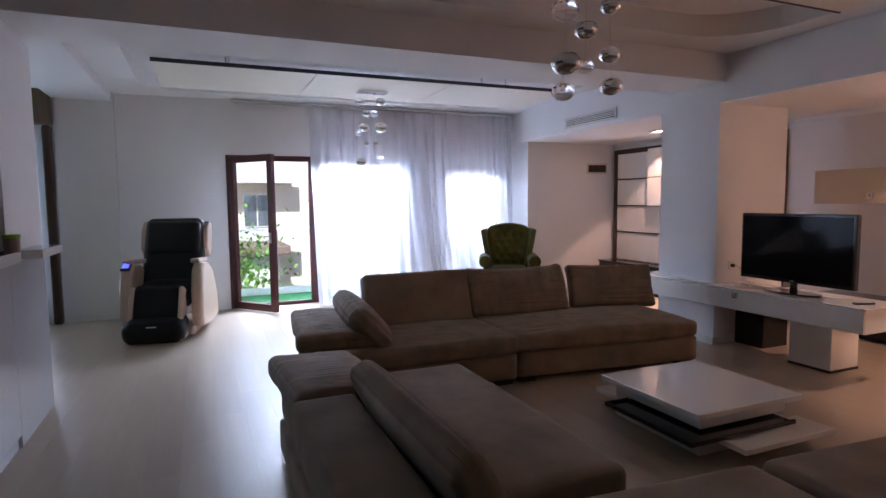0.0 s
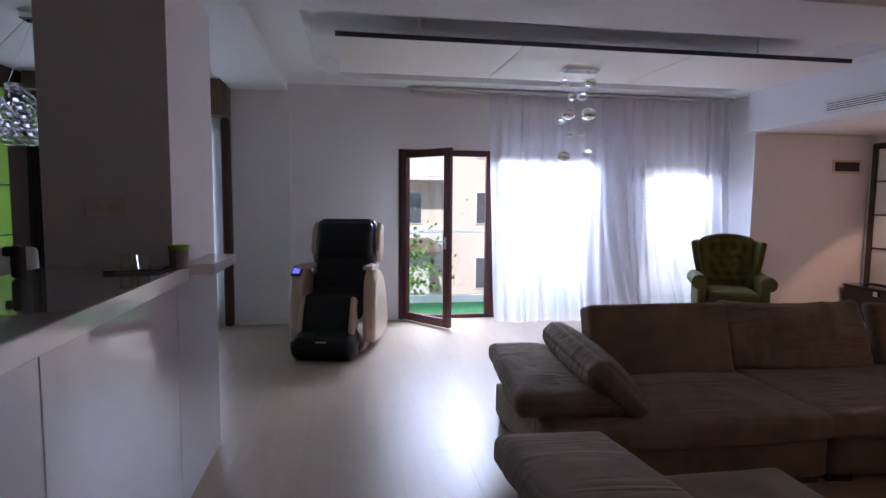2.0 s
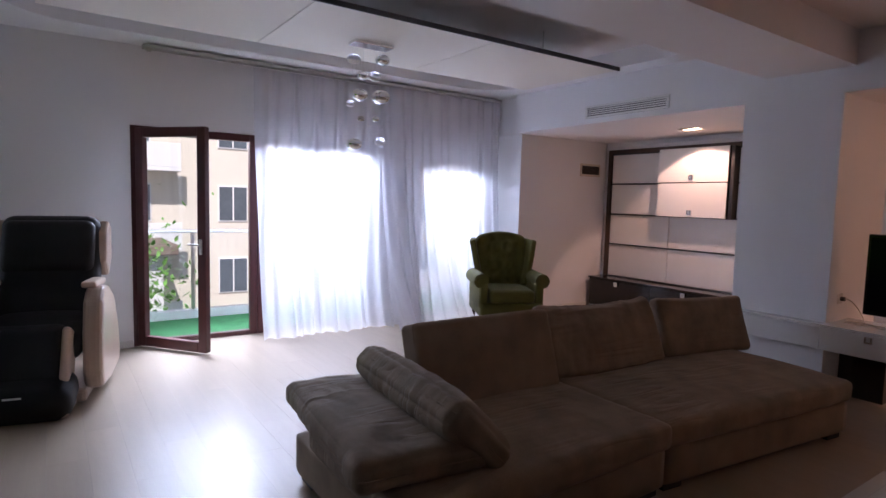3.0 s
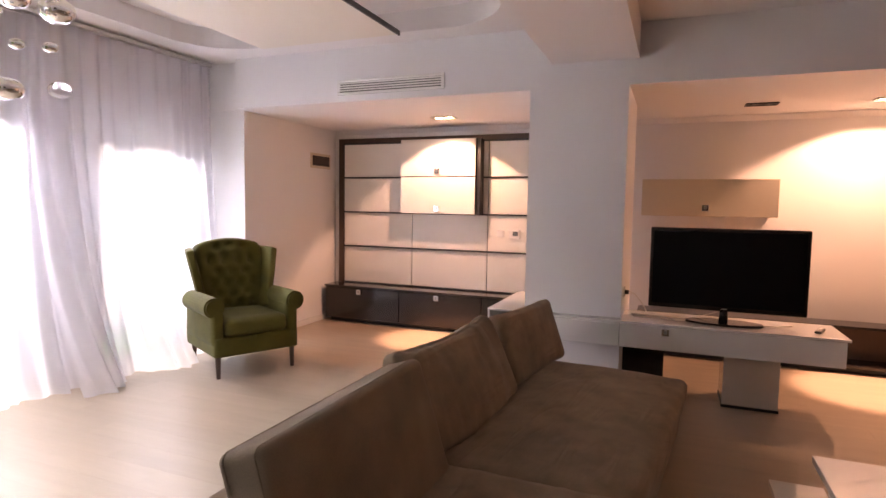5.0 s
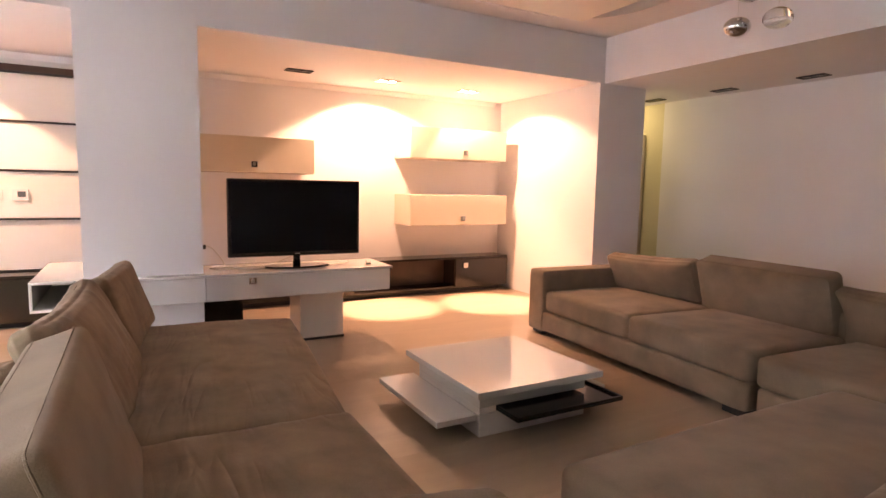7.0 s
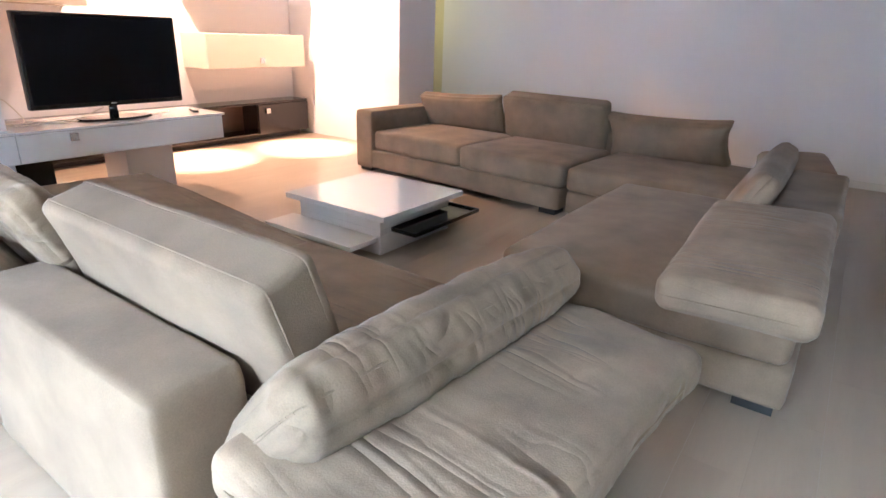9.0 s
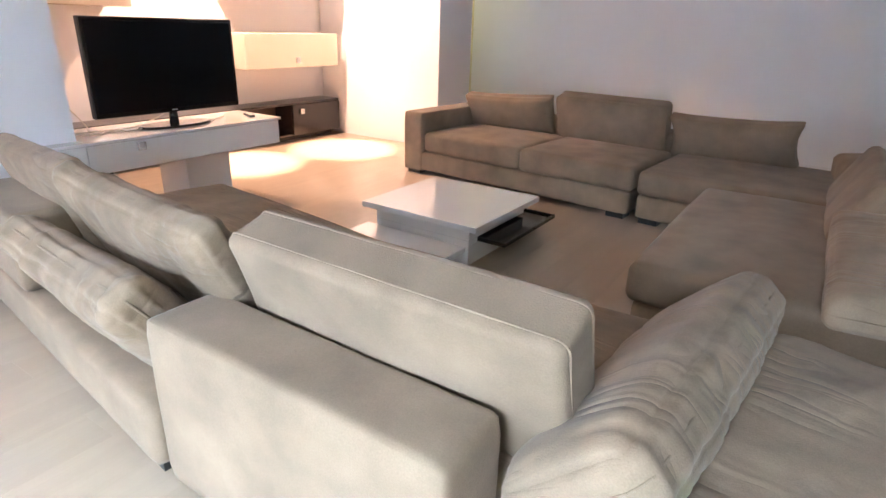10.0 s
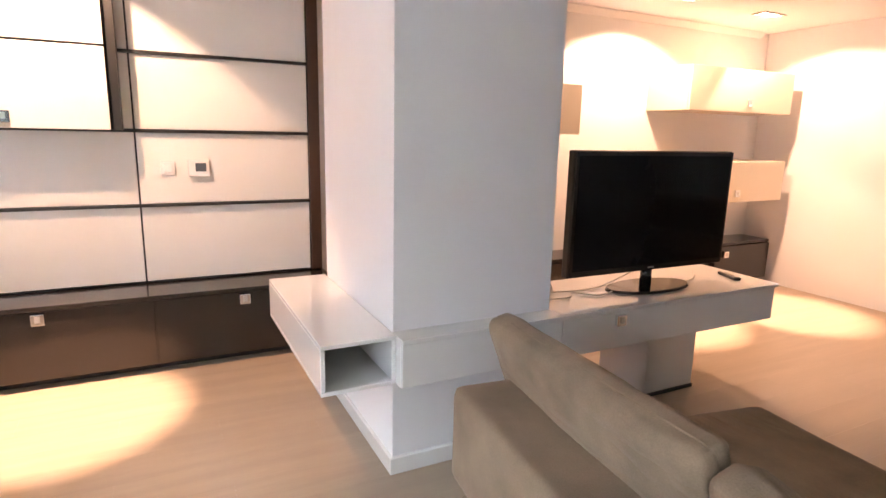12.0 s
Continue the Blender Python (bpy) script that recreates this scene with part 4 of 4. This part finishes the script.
part("plate", bx(-0.08, 0.08, -0.012, 0, -0.045, 0.045, 0.004), LACQUER, sk)
for s in (-1, 1):
    part("outlet", rod((s * 0.036, -0.015, 0), (s * 0.036, -0.0122, 0), 0.024, None, 18), CREAM, sk)
dish = thing("glass_tray", pose(-1.0, 4.05, 1.206), "small glass tray with jars on the bar", "tray")
part("plate", bx(-0.12, 0.10, -0.10, 0.10, 0, 0.012, 0.004), GLASS, dish)
jar = thing("jar", pose(-0.862, 4.12, 1.206), "small brown jar with a lime green lid", "jar")
part("body", rod((0, 0, 0), (0, 0, 0.085), 0.042, None, 16), ROOF, jar)
part("lid", rod((0, 0, 0.0855), (0, 0, 0.105), 0.046, None, 16), GREEN, jar, "lime green lid")
for x, y in ((-1.06, 4.05), (-0.98, 4.02)):
    g = thing("glass_tumbler", pose(x, y, 1.219), "small clear drinking glass", "glass", "glasses on the bar")
    part("cup", rod((0, 0, 0), (0, 0, 0.06), 0.022, 0.028, 14), GLASS, g)
mug = thing("black_holder", pose(-1.38, 3.85, 1.206), "black curved holder standing on the bar", "holder")
part("post", bx(-0.02, 0.02, -0.03, 0.03, 0, 0.13, 0.015), BLACK, mug)
part("hook", bx(-0.05, -0.021, -0.02, 0.02, 0.085, 0.125, 0.01), BLACK, mug)

gp = thing("green_panelling", pose(-3.62, 6.12, 0), "lime green gloss wall panels in dark joints", "wall panels")
for j in range(4):
    for i in range(-3, 2):
        ya = 0.17 + i * 0.86
        part("panel", bx(0.001, 0.03, ya, ya + 0.84, 0.10 + j * 0.515, 0.60 + j * 0.515, 0.004), GREEN, gp)
drape("dark_curtain", -3.59, -3.36, 8.30, 2.44, 6, 0.05, 0.05, DARKCLOTH, "dark brown curtain drawn to the side of the dining window", 2.2, 0.25)
drape("dining_curtain", -3.42, -1.46, 8.42, 2.5, 13, 0.04, 0.12, GREYCURTAIN, "pale grey curtain before the dining window", 9.1)
tagged(solid("valance", bx(-3.55, -1.46, 8.22, 8.42, 2.45, 2.855, 0.01), BROWNVAL), "brown cloth pelmet over the dining window", "valance")
# dark frame upright to the right of the dining curtain
tagged(solid("side_curtain", bx(-1.56, -1.455, 8.30, 8.40, 0.01, 2.44, 0.03), WENGE), "dark upright frame strip by the dining window", "curtain")

ch = thing("chandelier", pose(-2.30, 6.10, 2.2), "crystal chandelier of curved glass arms on cables", "chandelier")
part("canopy", bx(-0.14, 0.14, -0.06, 0.06, 0.60, 0.655, 0.01), CHROME, ch)
for sx in (-1, 1):
    for sy in (-1, 1):
        part("cable", rod((sx * 0.10, sy * 0.04, 0.60), (sx * 0.45, sy * 0.25, 0.06), 0.002, None, 6), STEEL, ch)
rg = bx(-0.60, 0.60, -0.33, 0.33, 0.045, 0.06, 0.004)
part("frame", rg, CHROME, ch)
for j in range(6):
    for i in range(7):
        u = (i - 3) / 3
        arm = soft(0.10, 0.24, 0.05, 0.022, 0, 0, 1, 8)
        part("glass_arm", moved(arm, Matrix.Translation((u * (0.60 - 0.075 * j), -0.36 + 0.04 * j, 0.02 - 0.055 * j)) @ Matrix.Rotation(radians(-20), 4, "X")), CRYSTAL, ch, smooth=True)
        part("crystal", ball((u * (0.60 - 0.07 * j), -0.10 + 0.06 * j, -0.02 - 0.05 * j), 0.022, 8), CRYSTAL, ch)


def dining_chair(x, y, turn):
    t = thing("dining_chair", pose(x, y, 0, 0, 0, turn), "grey tufted dining chair", "chair", "dining chairs")
    part("seat", moved(soft(0.48, 0.46, 0.10, 0.04, 0.01, 0.003, 1, 14), Matrix.Translation((0, 0, 0.46))), GREYCLOTH, t, smooth=True)
    b = soft(0.48, 0.64, 0.09, 0.04, 0.0, 0.0, 2, 30)
    dots = [(-0.16 + 0.08 * i + (0.04 if j % 2 else 0), -0.22 + 0.09 * j) for j in range(6) for i in range(5)]
    for v in b.verts:
        d2 = min((v.co.x - a) ** 2 + (v.co.y - c) ** 2 for a, c in dots)
        v.co.z -= math.copysign(0.02 * math.exp(-d2 / 0.0006), v.co.z)
    part("backrest", moved(b, Matrix.Translation((0, 0.22, 0.83)) @ Matrix.Rotation(radians(82), 4, "X")), GREYCLOTH, t, smooth=True)
    for px in (-0.2, 0.2):
        for py in (-0.19, 0.19):
            part("leg", rod((px, py, 0), (px, py, 0.42), 0.016, 0.022), WENGE, t)
    return t


dc = dining_chair(-3.0, 5.7, 200)
copy_thing(dc, pose(-2.70, 6.3, 0, 0, 0, 190))


def bubble_pendant(x, y, top, bubbles):
    """A cluster of flattened chrome and glass bubbles on thin wires."""
    t = thing("bubble_pendant", pose(x, y, top), "pendant lamp of chrome and glass bubbles on wires", "pendant lamp", "bubble pendants")
    part("canopy", bx(-0.17, 0.17, -0.07, 0.07, -0.03, -0.001, 0.005), CHROME, t)
    for k, (dx, dy, dz, r) in enumerate(bubbles):
        b = part("bubble", ball((dx, dy, dz), r, 20, 0.75), CRYSTAL if k % 3 == 0 else CHROME, t, smooth=True)
        part("wire", rod((dx, dy, dz + r * 0.74), (dx * 0.9, dy * 0.7, -0.03), 0.0008, None, 5), STEEL, b)


bubble_pendant(2.03, 6.55, 2.754, ((-0.14, 0.03, -0.14, 0.055), (0.09, -0.03, -0.125, 0.06), (-0.06, 0.03, -0.255, 0.05), (0.01, -0.04, -0.265, 0.05), (-0.11, -0.02, -0.425, 0.065),
                                   (0.11, 0.03, -0.41, 0.078), (-0.16, 0.04, -0.49, 0.036), (-0.06, 0.05, -0.60, 0.032), (0.02, -0.05, -0.605, 0.032), (0.09, 0.0, -0.775, 0.05), (-0.15, -0.02, -0.815, 0.065)))
bubble_pendant(1.88, 2.38, 2.754, ((-0.13, 0.03, -0.15, 0.055), (0.12, -0.03, -0.17, 0.06), (0.11, -0.04, -0.36, 0.05), (-0.10, 0.03, -0.385, 0.068), (0.0, 0.0, -0.47, 0.058),
                                   (0.10, -0.05, -0.59, 0.05), (0.02, 0.03, -0.635, 0.045), (-0.11, 0.0, -0.635, 0.072), (0.12, -0.04, -0.735, 0.056), (-0.105, 0.03, -0.762, 0.056)))

# passage door
pd = tagged(new("door_2"), "white passage door in a pale frame", "door", kind="structure")
part("door_frame", bx(6.27, 6.46, -0.95, -0.88, 0, 2.1, 0.004), CREAM, pd)
part("door_frame", bx(6.27, 6.46, -0.36, -0.284, 0, 2.1, 0.004), CREAM, pd)
part("door_leaf", bx(6.38, 6.42, -0.879, -0.361, 0.005, 2.09, 0.004), LACQUER, pd)
part("door_handle", rod((6.33, -0.42, 1.0), (6.379, -0.42, 1.0), 0.012), STEEL, pd)

# side doorway of the passage
jamb = tagged(new("door_3"), "cream door frame on the passage wall", "door", kind="structure")
part("door_frame", bx(5.72, 5.80, -1.249, -1.20, 0, 2.03, 0.004), CREAM, jamb)
part("door_frame", bx(5.80, 6.20, -1.249, -1.205, 1.95, 2.03, 0.004), CREAM, jamb)
part("door_leaf", bx(5.801, 6.20, -1.249, -1.23, 0.005, 1.949, 0.003), LACQUER, jamb)

# ---- outside ----
tagged(solid("ground", bx(-400, 400, 8.9, 900, -6.6, -6.5), ASPHALT), "grey asphalt street below the balcony", "ground", kind="structure")


def house(name, x0, x1, y0, depth, base, storeys, mat, label):
    t = thing(name, pose(x0, y0, base), label, "apartment building")
    w, h = x1 - x0, storeys * 3.0
    part("wall", bx(0, w, 0, depth, 0, h), mat, t)
    part("roof", bx(-0.4, w + 0.4, -0.5, depth + 0.4, h, h + 0.35, 0.05), ROOF, t)
    n = int(w / 3.2)
    for s in range(storeys):
        for k in range(n):
            cx, z = (k + 0.5) * w / n, s * 3.0 + 0.9
            win = part("window", bx(cx - 0.6, cx + 0.6, -0.05, 0.05, z, z + 1.5, 0.02), WHITEREND, t)
            for sgn in (-1, 1):
                part("pane", bx(cx + sgn * 0.29 - 0.26, cx + sgn * 0.29 + 0.26, -0.065, -0.051, z + 0.06, z + 1.44), DARKGLASS, win)
        if s:
            for k in range(1, n, 3):
                cx = (k + 0.5) * w / n
                bal = part("balcony", bx(cx - 1.5, cx + 1.5, -1.1, -0.001, s * 3.0 - 0.15, s * 3.0, 0.02), WHITEREND, t)
                part("parapet", bx(cx - 1.5, cx + 1.5, -1.1, -1.0, s * 3.0 + 0.001, s * 3.0 + 0.9, 0.02), WHITEREND, bal)
    return t


house("apartment_building", -14, 8, 27, 12, -6.5, 6, FACADE, "cream apartment building with balconies across the street")
house("apartment_building", 9, 34, 30, 12, -6.5, 7, WHITEREND, "white apartment building with balconies across the street")

house("low_annex", -1.5, 2.9, 23, 3.5, -6.5, 2, WHITEREND, "low white annex with a brown roof below the balcony")


def tree(x, y, base, height, seed):
    rng = random.Random(seed)
    t = thing("tree", pose(x, y, base), "leafy green street tree", "tree", "street trees")
    bm = rod((0, 0, 0), (0.1, 0, height * 0.55), 0.18, 0.09, 10)
    tips = []
    for k in range(9):
        a, z0 = k * 2.4, height * (0.3 + 0.03 * k)
        end = Vector((math.cos(a) * rng.uniform(0.8, 1.7), math.sin(a) * rng.uniform(0.8, 1.7), z0 + rng.uniform(0.8, 2.2)))
        rod((0.05, 0, z0), end, 0.06, 0.02, 6, bm)
        tips.append(end)
    part("trunk", bm, BARK, t)
    vs, fs = [], []
    for k in range(4200):
        c = rng.choice(tips) + Vector((rng.gauss(0, 0.5), rng.gauss(0, 0.5), rng.gauss(0, 0.55)))
        a = Matrix.Rotation(rng.uniform(0, 6.28), 3, "Z") @ Matrix.Rotation(rng.uniform(-1.2, 1.2), 3, "X")
        s = rng.uniform(0.06, 0.13)
        i = len(vs)
        vs += [c + a @ Vector(p) * s for p in ((-0.5, 0, 0), (0, -0.9, 0.1), (0.5, 0, 0), (0, 0.9, 0.1))]
        fs += [(i, i + 1, i + 2), (i, i + 2, i + 3)]
    me = bpy.data.meshes.new("crown")
    me.from_pydata(vs, [], fs)
    me.materials.append(LEAF)
    c = new("crown", me)
    c.parent = t


tree(0.35, 16.0, -6.5, 8.2, 3)
tree(-2.0, 18.5, -6.5, 8.6, 5)
car = thing("parked_car", pose(3.4, 20.5, -6.5, 0, 0, 90), "silver parked car in the street", "car")
part("body", extrude_profile([(-2.1, 0.3), (-2.1, 0.8), (-1.2, 0.95), (-0.6, 1.42), (0.9, 1.42), (1.6, 0.95), (2.1, 0.85), (2.1, 0.3)], 1.7, 0.08), CARPAINT, car)
part("windscreen", extrude_profile([(-1.05, 0.98), (-0.58, 1.36), (0.88, 1.36), (1.45, 0.98)], 1.73, 0.02), DARKGLASS, car)
for sx in (-0.8, 0.8):
    for sy in (-1.3, 1.3):
        wh = part("wheel", rod((sx - 0.1, sy, 0.32), (sx + 0.1, sy, 0.32), 0.32, None, 20), RUBBER, car)
        part("rim", rod((sx - 0.11, sy, 0.32), (sx + 0.11, sy, 0.32), 0.19, None, 14), STEEL, wh)

# ---- floor planks ----
PW, PL = 0.195, 1.285
plank = bx(-PW / 2 + 0.0003, PW / 2 - 0.0003, -PL / 2 + 0.0002, PL / 2 - 0.0002, -0.012, 0.0)
pm = bpy.data.meshes.new("plank")
plank.to_mesh(pm)
pm.materials.append(OAK)
OAKREST = material("pale_oak_laminate_rest", (0.385, 0.305, 0.228), 0.31, vary=0.13, scale=2.2, grain=26, bump=0.05, stretch=(6, 0.5, 1))
rest_v, rest_f = [], []
verts = [v.co.copy() for v in pm.vertices]
faces = [tuple(p.vertices) for p in pm.polygons]
count = 0
for i in range(-19, 37):
    x = (i + 0.5) * PW
    off = (i * 0.43) % PL
    for j in range(-2, 7):
        y = off + (j + 0.5) * PL
        if y - PL / 2 < -1.3 and y + PL / 2 < -1.2 or y - PL / 2 > 8.5:
            continue
        if -0.95 < x < 4.95 and y > -0.3 and y + PL / 2 < 8.6 and count < 300:
            ob = new("plank", pm)
            ob.location, ob.parent = (x, y, 0), floor
            count += 1
        else:
            k = len(rest_v)
            rest_v += [Vector((v.x + x, max(-1.3, min(8.62, v.y + y)), v.z)) for v in verts]
            rest_f += [tuple(a + k for a in f) for f in faces]
rm_ = bpy.data.meshes.new("planks")
rm_.from_pydata(rest_v, [], rest_f)
rm_.materials.append(OAKREST)
rest = new("planks", rm_)
rest.parent = floor
tagged(rest, kind="stuff")
